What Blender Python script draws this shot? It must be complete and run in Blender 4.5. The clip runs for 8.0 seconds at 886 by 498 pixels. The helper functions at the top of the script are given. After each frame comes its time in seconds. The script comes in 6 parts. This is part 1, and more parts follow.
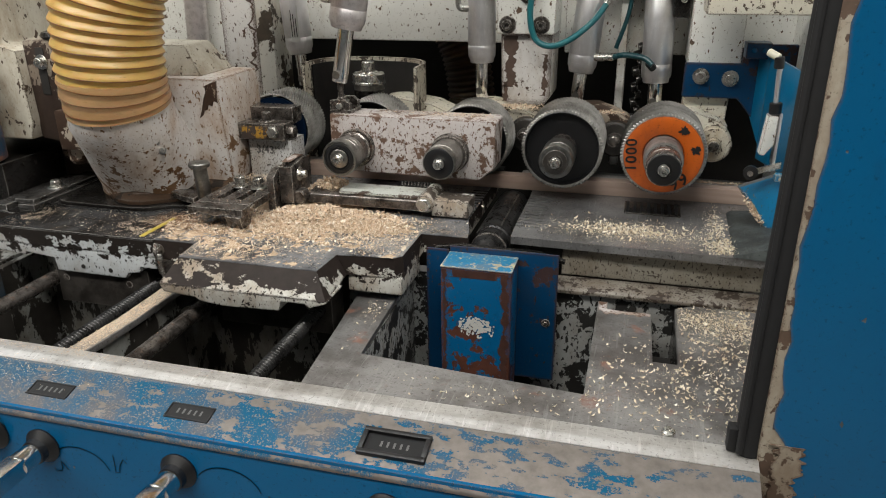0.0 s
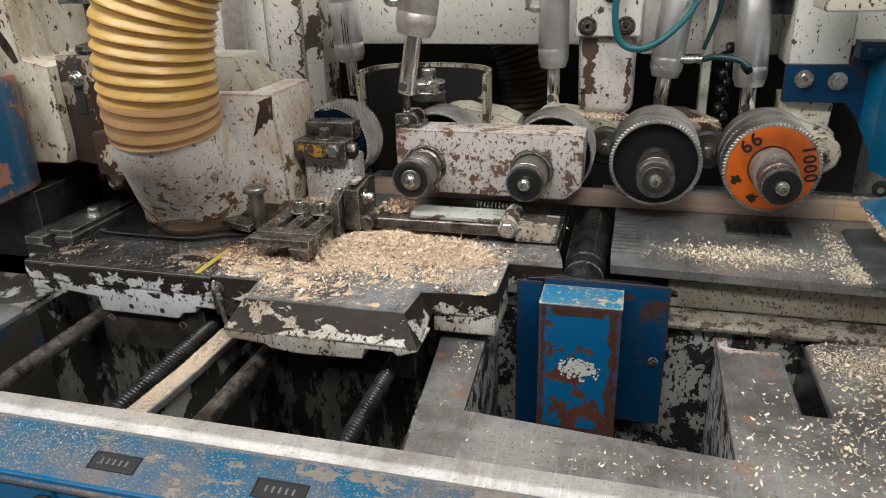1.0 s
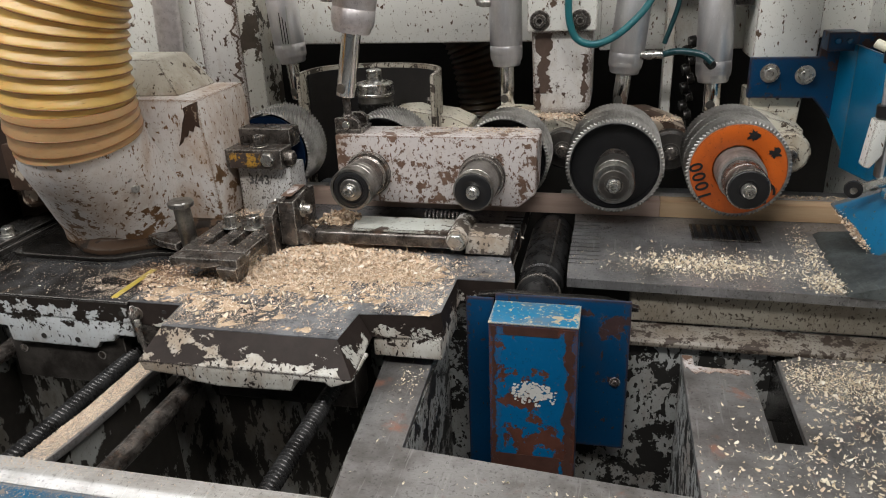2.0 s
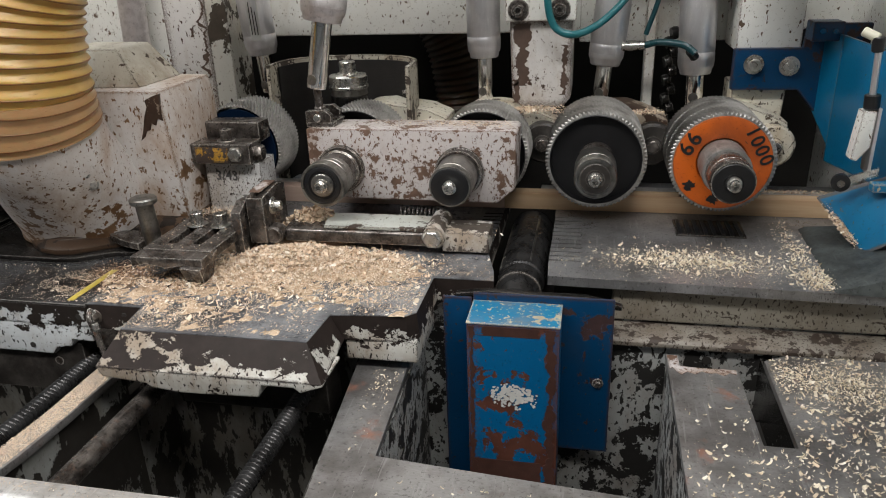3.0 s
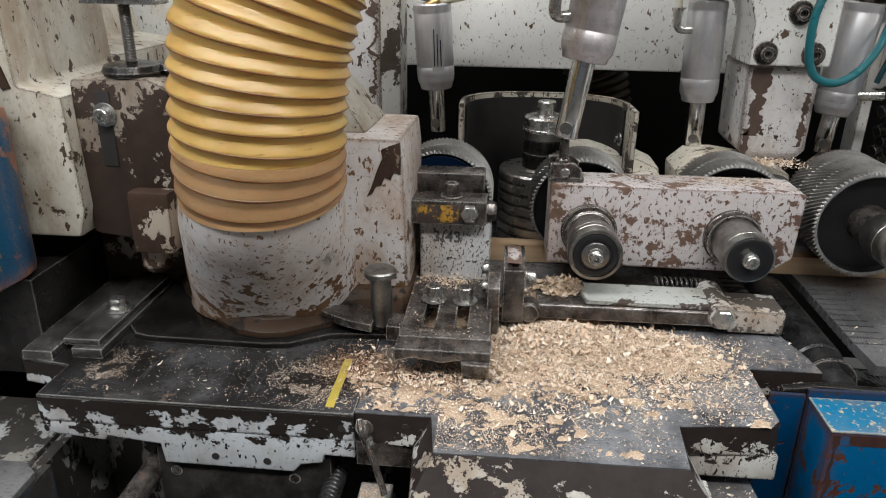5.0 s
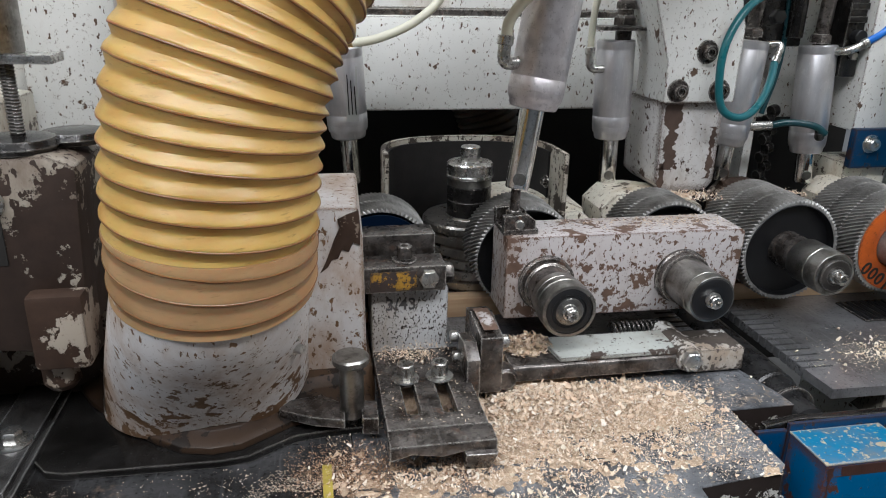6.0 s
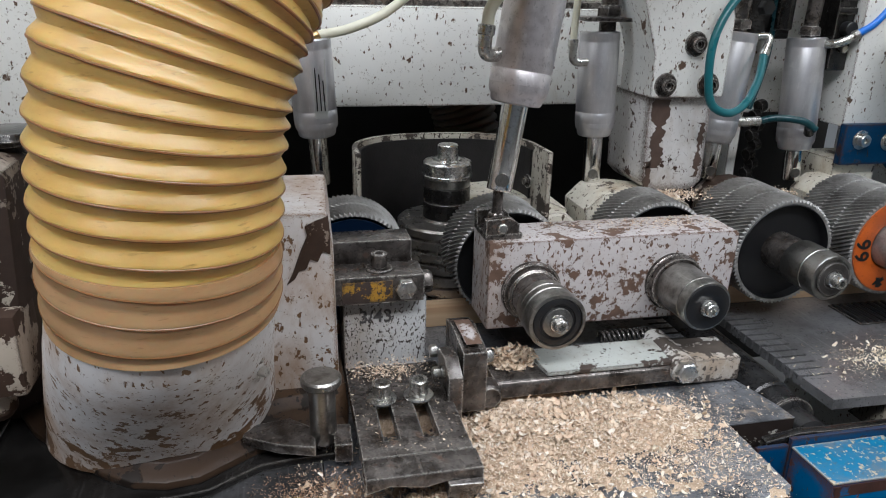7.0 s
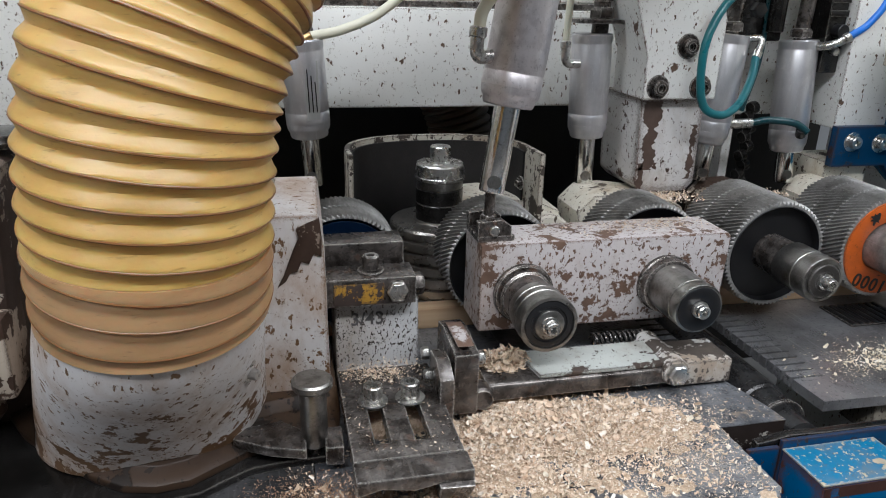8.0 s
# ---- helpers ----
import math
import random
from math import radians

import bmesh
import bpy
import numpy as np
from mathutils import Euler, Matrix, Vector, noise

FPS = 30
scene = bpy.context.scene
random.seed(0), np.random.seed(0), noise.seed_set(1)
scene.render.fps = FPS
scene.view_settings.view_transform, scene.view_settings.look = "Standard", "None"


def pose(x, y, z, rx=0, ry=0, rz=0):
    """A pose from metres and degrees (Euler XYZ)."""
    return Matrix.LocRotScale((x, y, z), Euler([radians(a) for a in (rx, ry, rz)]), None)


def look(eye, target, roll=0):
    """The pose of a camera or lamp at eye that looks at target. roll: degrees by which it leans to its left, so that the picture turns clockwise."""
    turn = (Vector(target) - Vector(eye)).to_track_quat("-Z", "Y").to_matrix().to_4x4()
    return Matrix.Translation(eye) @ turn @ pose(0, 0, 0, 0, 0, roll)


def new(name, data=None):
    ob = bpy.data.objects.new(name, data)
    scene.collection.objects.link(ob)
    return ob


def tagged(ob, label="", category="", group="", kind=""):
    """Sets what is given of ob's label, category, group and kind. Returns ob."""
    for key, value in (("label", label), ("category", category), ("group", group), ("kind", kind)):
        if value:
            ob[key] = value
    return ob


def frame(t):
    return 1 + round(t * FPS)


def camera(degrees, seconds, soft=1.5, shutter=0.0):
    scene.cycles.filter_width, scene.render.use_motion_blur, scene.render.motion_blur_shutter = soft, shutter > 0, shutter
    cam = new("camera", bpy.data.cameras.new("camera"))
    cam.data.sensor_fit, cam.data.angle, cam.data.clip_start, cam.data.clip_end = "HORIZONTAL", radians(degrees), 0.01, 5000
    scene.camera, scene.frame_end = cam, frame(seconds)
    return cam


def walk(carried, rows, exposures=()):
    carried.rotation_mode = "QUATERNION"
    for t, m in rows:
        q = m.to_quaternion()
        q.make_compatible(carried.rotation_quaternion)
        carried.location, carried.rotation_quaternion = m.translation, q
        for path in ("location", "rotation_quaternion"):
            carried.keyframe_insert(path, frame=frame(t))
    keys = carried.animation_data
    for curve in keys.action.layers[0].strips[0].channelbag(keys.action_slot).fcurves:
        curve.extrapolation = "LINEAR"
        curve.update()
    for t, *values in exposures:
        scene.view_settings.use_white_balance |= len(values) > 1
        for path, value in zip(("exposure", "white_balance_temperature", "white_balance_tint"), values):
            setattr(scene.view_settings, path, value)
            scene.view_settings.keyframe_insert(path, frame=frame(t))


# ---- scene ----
cam = camera(62.9, 8.0, soft=1.0)
PATH = [
    (0, (0.186, 0.031, 1.284), (-0.302, 1.819, 0.534), -0.5),
    (0.5, (0.086, 0.089, 1.278), (-0.412, 1.87, 0.516), -0.3),
    (1, (0.021, 0.131, 1.292), (-0.469, 1.913, 0.526), -1.7),
    (1.5, (0.036, 0.192, 1.282), (-0.428, 1.981, 0.518), -2.1),
    (2, (0.049, 0.23, 1.271), (-0.388, 2.028, 0.511), -2.4),
    (3.3, (0.045, 0.274, 1.25), (-0.334, 2.082, 0.485), -2.0),
    (3.5, (0.019, 0.278, 1.249), (-0.363, 2.09, 0.493), -1.7),
    (4, (-0.115, 0.292, 1.261), (-0.499, 2.104, 0.505), -0.3),
    (4.5, (-0.289, 0.3, 1.279), (-0.656, 2.114, 0.521), 0.1),
    (4.7, (-0.349, 0.326, 1.274), (-0.657, 2.151, 0.515), 0.5),
    (5.8, (-0.595, 0.479, 1.291), (-0.299, 2.338, 0.615), 1.1),
    (6, (-0.603, 0.482, 1.295), (-0.249, 2.329, 0.615), 1.2),
    (6.5, (-0.599, 0.523, 1.292), (-0.191, 2.358, 0.609), 1.5),
    (7, (-0.596, 0.545, 1.284), (-0.17, 2.374, 0.597), 1.4),
    (7.5, (-0.597, 0.547, 1.284), (-0.162, 2.373, 0.594), 1.5),
    (8, (-0.593, 0.546, 1.286), (-0.152, 2.372, 0.599), 1.6),
]
walk(cam, [(t, look(eye, target, roll)) for t, eye, target, roll in PATH],
     [(0, 0.03, 6850, 8), (0.5, 0.22, 6900, 8), (1.0, 0.12, 6800, 9), (2.0, 0.0, 6700, 10), (4.7, 0.0, 6500, 10), (5.8, 0.0, 6100, 10), (8, 0.0, 6000, 10)])

# ---- light ----
world = bpy.data.worlds.new("hall_air")
world.use_nodes = True
world.node_tree.nodes["Background"].inputs[0].default_value = (0.80, 0.88, 1.0, 1)
world.node_tree.nodes["Background"].inputs[1].default_value = 0.09
scene.world = world


def area_lamp(name, at, target, sx, sy, watts, colour):
    data = bpy.data.lights.new(name, "AREA")
    data.shape, data.size, data.size_y, data.energy, data.color = "RECTANGLE", sx, sy, watts, colour
    ob = new(name, data)
    ob.matrix_world = look(at, target)
    return ob


# ceiling luminaires of the hall: one row over the front aisle, one over the machine
area_lamp("lamp_row_aisle", (-0.3, -0.45, 3.15), (-0.3, 1.1, 0.9), 4.5, 0.4, 108, (1.0, 0.985, 0.965))
area_lamp("lamp_row_machine", (-0.4, 0.95, 3.3), (-0.4, 1.0, 0), 4.5, 0.35, 46, (0.95, 0.97, 1.0))
area_lamp("lamp_row_side", (-2.6, 0.2, 3.0), (-0.6, 1.0, 0.9), 2.5, 0.35, 18, (0.9, 0.95, 1.0))


# ---- materials ----
class Net:
    def __init__(self, name):
        self.mat = bpy.data.materials.new(name)
        self.mat.use_nodes = True
        self.t = self.mat.node_tree
        self.bsdf = self.t.nodes["Principled BSDF"]
        self.co = self.n("ShaderNodeTexCoord").outputs["Object"]

    def n(self, kind):
        return self.t.nodes.new(kind)

    def link(self, a, b):
        if hasattr(a, "links"):
            self.t.links.new(a, b)
        else:
            b.default_value = (*a, 1) if isinstance(a, tuple) and len(a) == 3 and b.type == "RGBA" else a

    def noise(self, scale, detail=6, rough=0.6, stretch=None, shift=0.0):
        v = self.n("ShaderNodeTexNoise")
        v.inputs["Scale"].default_value, v.inputs["Detail"].default_value = scale, detail
        v.inputs["Roughness"].default_value = rough
        m = self.n("ShaderNodeMapping")
        m.inputs["Location"].default_value = (shift, shift * 0.7, shift * 1.3)
        if stretch:
            m.inputs["Scale"].default_value = stretch
        self.link(self.co, m.inputs["Vector"])
        self.link(m.outputs[0], v.inputs["Vector"])
        return v.outputs["Fac"]

    def step(self, x, lo, hi):
        r = self.n("ShaderNodeMapRange")
        r.interpolation_type = "SMOOTHSTEP"
        self.link(x, r.inputs["Value"])
        r.inputs["From Min"].default_value, r.inputs["From Max"].default_value = lo, hi
        return r.outputs["Result"]

    def span(self, x, lo, hi):
        r = self.n("ShaderNodeMapRange")
        self.link(x, r.inputs["Value"])
        r.inputs["To Min"].default_value, r.inputs["To Max"].default_value = lo, hi
        return r.outputs["Result"]

    def calc(self, op, a, b=0.0):
        v = self.n("ShaderNodeMath")
        v.operation = op
        self.link(a, v.inputs[0])
        self.link(b, v.inputs[1])
        return v.outputs[0]

    def mix(self, f, a, b):
        v = self.n("ShaderNodeMix")
        v.data_type = "RGBA"
        self.link(f, v.inputs[0])
        self.link(a, v.inputs[6])
        self.link(b, v.inputs[7])
        return v.outputs[2]

    def edge(self, radius):
        """1 on sharp edges, 0 on flats: where paint is rubbed off."""
        b = self.n("ShaderNodeBevel")
        b.samples = 4
        b.inputs["Radius"].default_value = radius
        g = self.n("ShaderNodeNewGeometry")
        d = self.n("ShaderNodeVectorMath")
        d.operation = "DOT_PRODUCT"
        self.link(b.outputs[0], d.inputs[0])
        self.link(g.outputs["Normal"], d.inputs[1])
        return self.step(d.outputs["Value"], 0.995, 0.86)

    def bump(self, h, metres, strength=1.0):
        b = self.n("ShaderNodeBump")
        b.inputs["Distance"].default_value, b.inputs["Strength"].default_value = metres, strength
        self.link(h, b.inputs["Height"])
        self.link(b.outputs[0], self.bsdf.inputs["Normal"])

    def out(self, colour, rough, metal=0.0, **more):
        self.link(colour, self.bsdf.inputs["Base Color"])
        self.link(rough, self.bsdf.inputs["Roughness"])
        self.link(metal, self.bsdf.inputs["Metallic"])
        for k, v in more.items():
            self.link(v, self.bsdf.inputs[k.replace("_", " ")])
        return self.mat


def chipped(name, paint, under, chip=0.56, size=22, speck=0.66, stain=(0.36, 0.25, 0.13), stain_at=0.62, wear=0.8, rough=0.45, under_metal=0.3, shift=0.0, stretch=None, band=None, gloss=0.5, rub_width=0.005):
    """Old machine paint, chipped to what lies beneath, stained by oil and dust. A lower chip or speck means more bare metal."""
    k = Net(name)
    big = k.noise(size, 9, 0.68, stretch, shift)
    if band:
        sep = k.n("ShaderNodeSeparateXYZ")
        k.link(k.co, sep.inputs[0])
        big = k.calc("ADD", big, k.calc("MULTIPLY", k.calc("SUBTRACT", sep.outputs[band[2] if len(band) > 2 else "Z"], band[0]), band[1]))
    chips = k.step(big, chip, chip + 0.012)
    tiny = k.noise(size * 6.5, 3, 0.55, (1, 1, 0.55), shift + 3)
    specks = k.step(tiny, speck, speck + 0.02)
    rub = k.step(k.calc("MULTIPLY", k.edge(rub_width), k.span(k.noise(45, 4), 0.3, 1.6)), 1.25 - wear, 1.45 - wear)
    bare = k.calc("MAXIMUM", k.calc("MAXIMUM", chips, specks), rub)
    tone = k.mix(k.noise(7, 3, 0.5, None, shift), tuple(c * 0.86 for c in paint), tuple(min(1, c * 1.08) for c in paint))
    dirt = k.calc("MULTIPLY", k.step(k.noise(9, 7, 0.7, (1, 1, 0.5), shift + 9), stain_at - 0.10, stain_at + 0.16), 0.75)
    tone = k.mix(dirt, tone, stain)
    grime = k.calc("MULTIPLY", k.step(k.noise(170, 5, 0.75, None, shift + 5), 0.585, 0.65), 0.55)
    tone = k.mix(grime, tone, tuple(c * 0.45 for c in stain))
    base = k.mix(k.noise(60, 5, 0.6), tuple(c * 0.55 for c in under), tuple(c * 1.5 for c in under))
    k.bsdf.inputs["Specular IOR Level"].default_value = gloss
    k.bump(k.calc("ADD", k.calc("MULTIPLY", bare, -1.0), k.calc("MULTIPLY", k.noise(260, 3), 0.35)), 0.0006, 0.7)
    return k.out(k.mix(bare, tone, base), k.span(k.calc("ADD", k.calc("MULTIPLY", bare, 0.3), k.calc("MULTIPLY", dirt, 0.5)), rough, rough + 0.3), k.calc("MULTIPLY", bare, under_metal))


def metal(name, colour, dark, rough=0.35, mottled=0.5, size=14, shine=1.0, grain=None, rust=None, rust_at=0.62, worn=None, speck=0.6):
    """Bare worn metal with stains, scratches and, where given, rust."""
    k = Net(name)
    m = k.step(k.noise(size, 8, 0.66), mottled - 0.16, mottled + 0.16)
    c = k.mix(m, dark, colour)
    fine = k.noise(150, 4, 0.6, grain or (1, 1, 1))
    c = k.mix(k.span(fine, 0.0, 0.45), c, tuple(v * 0.6 for v in dark))
    c = k.mix(k.calc("MULTIPLY", k.step(k.noise(230, 4, 0.7, None, 7), 0.56, 0.66), speck), c, tuple(v * 0.5 for v in dark))
    c = k.mix(k.calc("MULTIPLY", k.step(k.noise(200, 3, 0.6, (1, 0.06, 0.3), 2), 0.60, 0.68), 0.2), c, tuple(min(1, v * 1.5) for v in colour))
    r = k.span(k.calc("ADD", k.calc("MULTIPLY", fine, 0.5), k.calc("MULTIPLY", k.noise(30, 5), 0.5)), rough - 0.13, rough + 0.2)
    if rust:
        f = k.step(k.noise(size * 1.4, 8, 0.7, None, 5), rust_at, rust_at + 0.12)
        c = k.mix(f, c, rust)
        met = k.calc("MULTIPLY", k.calc("SUBTRACT", 1.0, f), shine)
    else:
        met = shine
    if worn:
        c = k.mix(k.step(k.calc("MULTIPLY", k.edge(0.003), k.span(k.noise(60, 4), 0.3, 1.5)), 0.45, 0.85), c, worn)
    k.bump(fine, 0.00025, 0.6)
    return k.out(c, r, met)


def plain(name, colour, rough=0.5, metallic=0.0, size=30, vary=0.2, relief=0.0002, **more):
    k = Net(name)
    c = k.mix(k.noise(size, 6), tuple(v * (1 - vary) for v in colour), tuple(min(1, v * (1 + vary)) for v in colour))
    k.bump(k.noise(size * 9, 4), relief, 0.6)
    return k.out(c, k.span(k.noise(size * 0.6, 4), rough - 0.1, rough + 0.1), metallic, **more)


M = {}
M["cream"] = chipped("cream_paint_chipped", (0.68, 0.645, 0.55), (0.10, 0.075, 0.055), 0.575, 22, 0.625, stain_at=0.58)
M["cream_soft"] = chipped("stained_cream_paint", (0.52, 0.495, 0.42), (0.07, 0.048, 0.034), 0.615, 14, 0.64, (0.22, 0.155, 0.095), 0.52, 0.95, shift=111)
M["cream_beam"] = chipped("white_paint_speckled", (0.78, 0.78, 0.745), (0.13, 0.085, 0.058), 0.645, 24, 0.640, (0.40, 0.30, 0.19), stain_at=0.64, wear=0.6, shift=4)
M["cream_heavy"] = chipped("white_paint_heavily_chipped", (0.52, 0.485, 0.48), (0.15, 0.092, 0.066), 0.545, 34, 0.59, (0.26, 0.17, 0.11), 0.56, wear=0.98, rough=0.42, shift=8)
M["cream_old"] = chipped("old_white_paint_on_castings", (0.62, 0.61, 0.56), (0.075, 0.06, 0.045), 0.535, 15, 0.64, stain_at=0.58, wear=0.9, shift=14)
M["boot"] = chipped("grey_white_paint_on_casting", (0.68, 0.65, 0.63), (0.20, 0.115, 0.06), 0.60, 28, 0.62, (0.34, 0.19, 0.085), 0.50, 0.9, 0.34, shift=21, band=(0.955, -1.1), rub_width=0.008)
M["skirt"] = chipped("oily_black_over_pale_paint", (0.52, 0.55, 0.57), (0.020, 0.016, 0.014), 0.52, 26, 0.62, (0.20, 0.14, 0.085), 0.50, 0.5, 0.5, 0.0, shift=27, stretch=(0.8, 1, 1.0), band=(0.8190, 6.0), gloss=0.15)
M["skirt_mid"] = chipped("oily_black_over_pale_paint_on_bevel", (0.52, 0.52, 0.49), (0.024, 0.018, 0.016), 0.515, 34, 0.60, (0.20, 0.13, 0.07), 0.48, 0.5, 0.45, 0.0, shift=29, stretch=(0.7, 1, 1.0), band=(0.8225, 6.0), gloss=0.15)
M["rusty"] = chipped("rusty_casting_with_cream_rests", (0.42, 0.36, 0.29), (0.055, 0.031, 0.020), 0.45, 16, 0.60, (0.13, 0.075, 0.045), 0.5, 0.9, 0.42, 0.3, shift=91)
M["flange"] = chipped("oily_rust_brown_casting", (0.045, 0.027, 0.017), (0.018, 0.013, 0.010), 0.54, 20, 0.63, (0.085, 0.05, 0.028), 0.55, 0.7, 0.4, 0.2, shift=150, gloss=0.25)
M["bracket"] = chipped("stained_cream_bracket_paint", (0.44, 0.40, 0.33), (0.042, 0.026, 0.019), 0.475, 24, 0.59, (0.11, 0.066, 0.042), 0.44, 1.0, 0.42, 0.3, shift=180, band=(1.10, -1.5))
M["rust"] = plain("dark_red_rust", (0.055, 0.023, 0.017), 0.55, 0, 70, 0.5, 0.0006)
M["bare_brown"] = plain("bare_brown_primer", (0.085, 0.055, 0.042), 0.5, 0, 70, 0.5, 0.0004)
M["guard"] = chipped("grimy_cream_guard_paint", (0.47, 0.44, 0.37), (0.05, 0.038, 0.03), 0.53, 30, 0.60, (0.20, 0.14, 0.09), 0.52, 0.95, 0.5, 0.2, shift=160)
# even matt black for the guard lining and the rod holes
M["dull_black"] = plain("dull_black_finish", (0.012, 0.010, 0.009), 0.85, 0, 40, 0.6, 0.0012)
M["lever_paint"] = chipped("grey_green_paint_rest", (0.46, 0.48, 0.45), (0.085, 0.065, 0.055), 0.575, 24, 0.66, (0.26, 0.2, 0.14), 0.56, 0.98, 0.4, 0.4, shift=170)
M["pit"] = chipped("pit_wall_paint_oily", (0.30, 0.31, 0.30), (0.034, 0.030, 0.026), 0.475, 13, 0.60, (0.10, 0.075, 0.05), 0.48, 0.6, shift=31, stretch=(1.6, 1, 0.6))
# speckled white, greyed and specked more densely for the shade down in the well
M["well"] = chipped("well_wall_white_with_specks_and_shade", (0.30, 0.31, 0.305), (0.018, 0.017, 0.016), 0.51, 26, 0.57, (0.13, 0.10, 0.08), 0.55, 0.5, shift=36)
M["blue_dark"] = chipped("dark_blue_paint_with_rust", (0.0, 0.038, 0.105), (0.045, 0.026, 0.026), 0.575, 22, 0.66, (0.015, 0.035, 0.07), 0.60, 0.95, 0.35, 0.1, shift=107, gloss=0.3, rub_width=0.008)
M["blue"] = chipped("blue_enamel", (0.0, 0.095, 0.235), (0.10, 0.11, 0.12), 0.72, 12, 0.735, (0.01, 0.06, 0.13), 0.66, 0.5, 0.18, shift=41, gloss=0.4)
M["blue_chip"] = chipped("blue_paint_flaking_to_rust", (0.0, 0.085, 0.215), (0.075, 0.029, 0.020), 0.545, 34, 0.66, (0.01, 0.07, 0.15), 0.7, 1.14, 0.36, 0.0, shift=46, gloss=0.25, rub_width=0.026, band=(0.74, -0.7))
M["blue_top"] = chipped("blue_paint_worn_to_primer", (0.0, 0.15, 0.30), (0.42, 0.36, 0.26), 0.575, 30, 0.60, (0.2, 0.16, 0.1), 0.64, 0.9, 0.42, 0.1, shift=52)
M["blue_sill"] = chipped("blue_sill_worn_to_steel", (0.0, 0.085, 0.175), (0.20, 0.18, 0.165), 0.53, 60, 0.575, (0.15, 0.12, 0.10), 0.52, 1.05, 0.45, 0.4, shift=57, stretch=(0.5, 1, 1), gloss=0.2, band=(-0.22, 0.22, "X"), rub_width=0.010)
M["filler"] = chipped("pale_filler_and_primer", (0.40, 0.36, 0.29), (0.09, 0.056, 0.038), 0.56, 16, 0.62, (0.17, 0.115, 0.075), 0.50, 0.8, 0.55, 0.0, shift=190)
M["blue_patch"] = chipped("blue_paint_with_salmon_primer", (0.0, 0.070, 0.150), (0.25, 0.115, 0.075), 0.555, 12, 0.68, (0.02, 0.05, 0.09), 0.55, 1.15, 0.28, 0.0, shift=63, rub_width=0.03)
M["plate"] = metal("worn_grey_steel_plate", (0.40, 0.395, 0.395), (0.165, 0.155, 0.15), 0.30, 0.48, 11, 0.6, (1, 6, 1), (0.22, 0.11, 0.08), 0.575)
M["table"] = metal("oily_machined_table", (0.36, 0.375, 0.40), (0.075, 0.078, 0.088), 0.26, 0.50, 12, 0.5, (1, 5, 1), (0.34, 0.26, 0.18), 0.585)
M["table_l"] = metal("black_oily_table", (0.15, 0.15, 0.155), (0.022, 0.02, 0.019), 0.20, 0.54, 8, 0.5, (1, 4, 1), (0.22, 0.15, 0.095), 0.57, (0.5, 0.48, 0.45))
M["table_r"] = metal("polished_machined_table", (0.43, 0.43, 0.44), (0.15, 0.148, 0.148), 0.27, 0.46, 7, 0.65, (6, 1, 1), (0.20, 0.15, 0.115), 0.68)
M["cast"] = metal("dark_worn_steel", (0.21, 0.19, 0.175), (0.036, 0.029, 0.025), 0.24, 0.50, 45, 0.60, None, (0.085, 0.052, 0.037), 0.55, (0.60, 0.57, 0.53))
M["rail_steel"] = metal("black_rail_with_bright_edges", (0.20, 0.195, 0.19), (0.040, 0.036, 0.033), 0.18, 0.5, 14, 0.7, None, (0.10, 0.07, 0.05), 0.6, (0.75, 0.73, 0.70))
M["slide"] = metal("greasy_dark_slide", (0.075, 0.068, 0.062), (0.022, 0.019, 0.017), 0.36, 0.5, 25, 0.25, None, None, 0.6, (0.20, 0.185, 0.17))
M["ledge"] = chipped("dirty_pale_ledge", (0.24, 0.22, 0.19), (0.05, 0.036, 0.028), 0.54, 50, 0.59, (0.11, 0.08, 0.055), 0.5, 0.9, 0.5, 0.2, shift=120)
M["pit_blue"] = chipped("dirty_blue_pit_wall", (0.003, 0.028, 0.055), (0.030, 0.026, 0.022), 0.47, 9, 0.62, (0.05, 0.045, 0.04), 0.5, 0.6, 0.5, 0.1, shift=130)
M["cast_pale"] = chipped("worn_steel_with_paint_rests", (0.60, 0.59, 0.56), (0.12, 0.10, 0.085), 0.49, 22, 0.60, (0.28, 0.19, 0.11), 0.55, 0.95, 0.45, 0.5, shift=70)
M["black"] = metal("black_oily_steel", (0.045, 0.042, 0.040), (0.012, 0.011, 0.010), 0.20, 0.5, 12, 0.5, None, None, 0.6, (0.24, 0.225, 0.21))
# black that stands in for the darkness inside holes, slots and the rear
M["void"] = plain("black_of_dark_openings", (0.020, 0.018, 0.016), 0.7, 0, 12, 0.5)
M["chrome"] = metal("bright_chrome", (0.90, 0.89, 0.87), (0.66, 0.65, 0.63), 0.13, 0.4, 30, 1.0)
M["alu"] = metal("anodised_aluminium", (0.80, 0.79, 0.81), (0.62, 0.61, 0.63), 0.34, 0.45, 12, 0.85, (1, 1, 0.15), speck=0.08)
M["alu_used"] = metal("grimy_aluminium", (0.80, 0.76, 0.77), (0.56, 0.52, 0.53), 0.36, 0.46, 75, 0.82, speck=0.4)
M["block"] = chipped("grey_paint_with_fine_specks", (0.56, 0.56, 0.56), (0.09, 0.075, 0.065), 0.60, 60, 0.585, (0.30, 0.24, 0.18), 0.56, 0.9, 0.45, 0.4, shift=95)
M["zinc"] = metal("zinc_plated_steel", (0.74, 0.73, 0.70), (0.36, 0.34, 0.31), 0.24, 0.42, 50, 0.95)
M["navy"] = plain("dark_navy_paint", (0.003, 0.016, 0.05), 0.4)
M["faded_ink"] = plain("faded_pen_ink", (0.09, 0.085, 0.085), 0.5)
M["steel"] = metal("turned_steel", (0.42, 0.41, 0.385), (0.16, 0.15, 0.138), 0.28, 0.45, 35, 0.95, (1, 8, 1), speck=0.35)
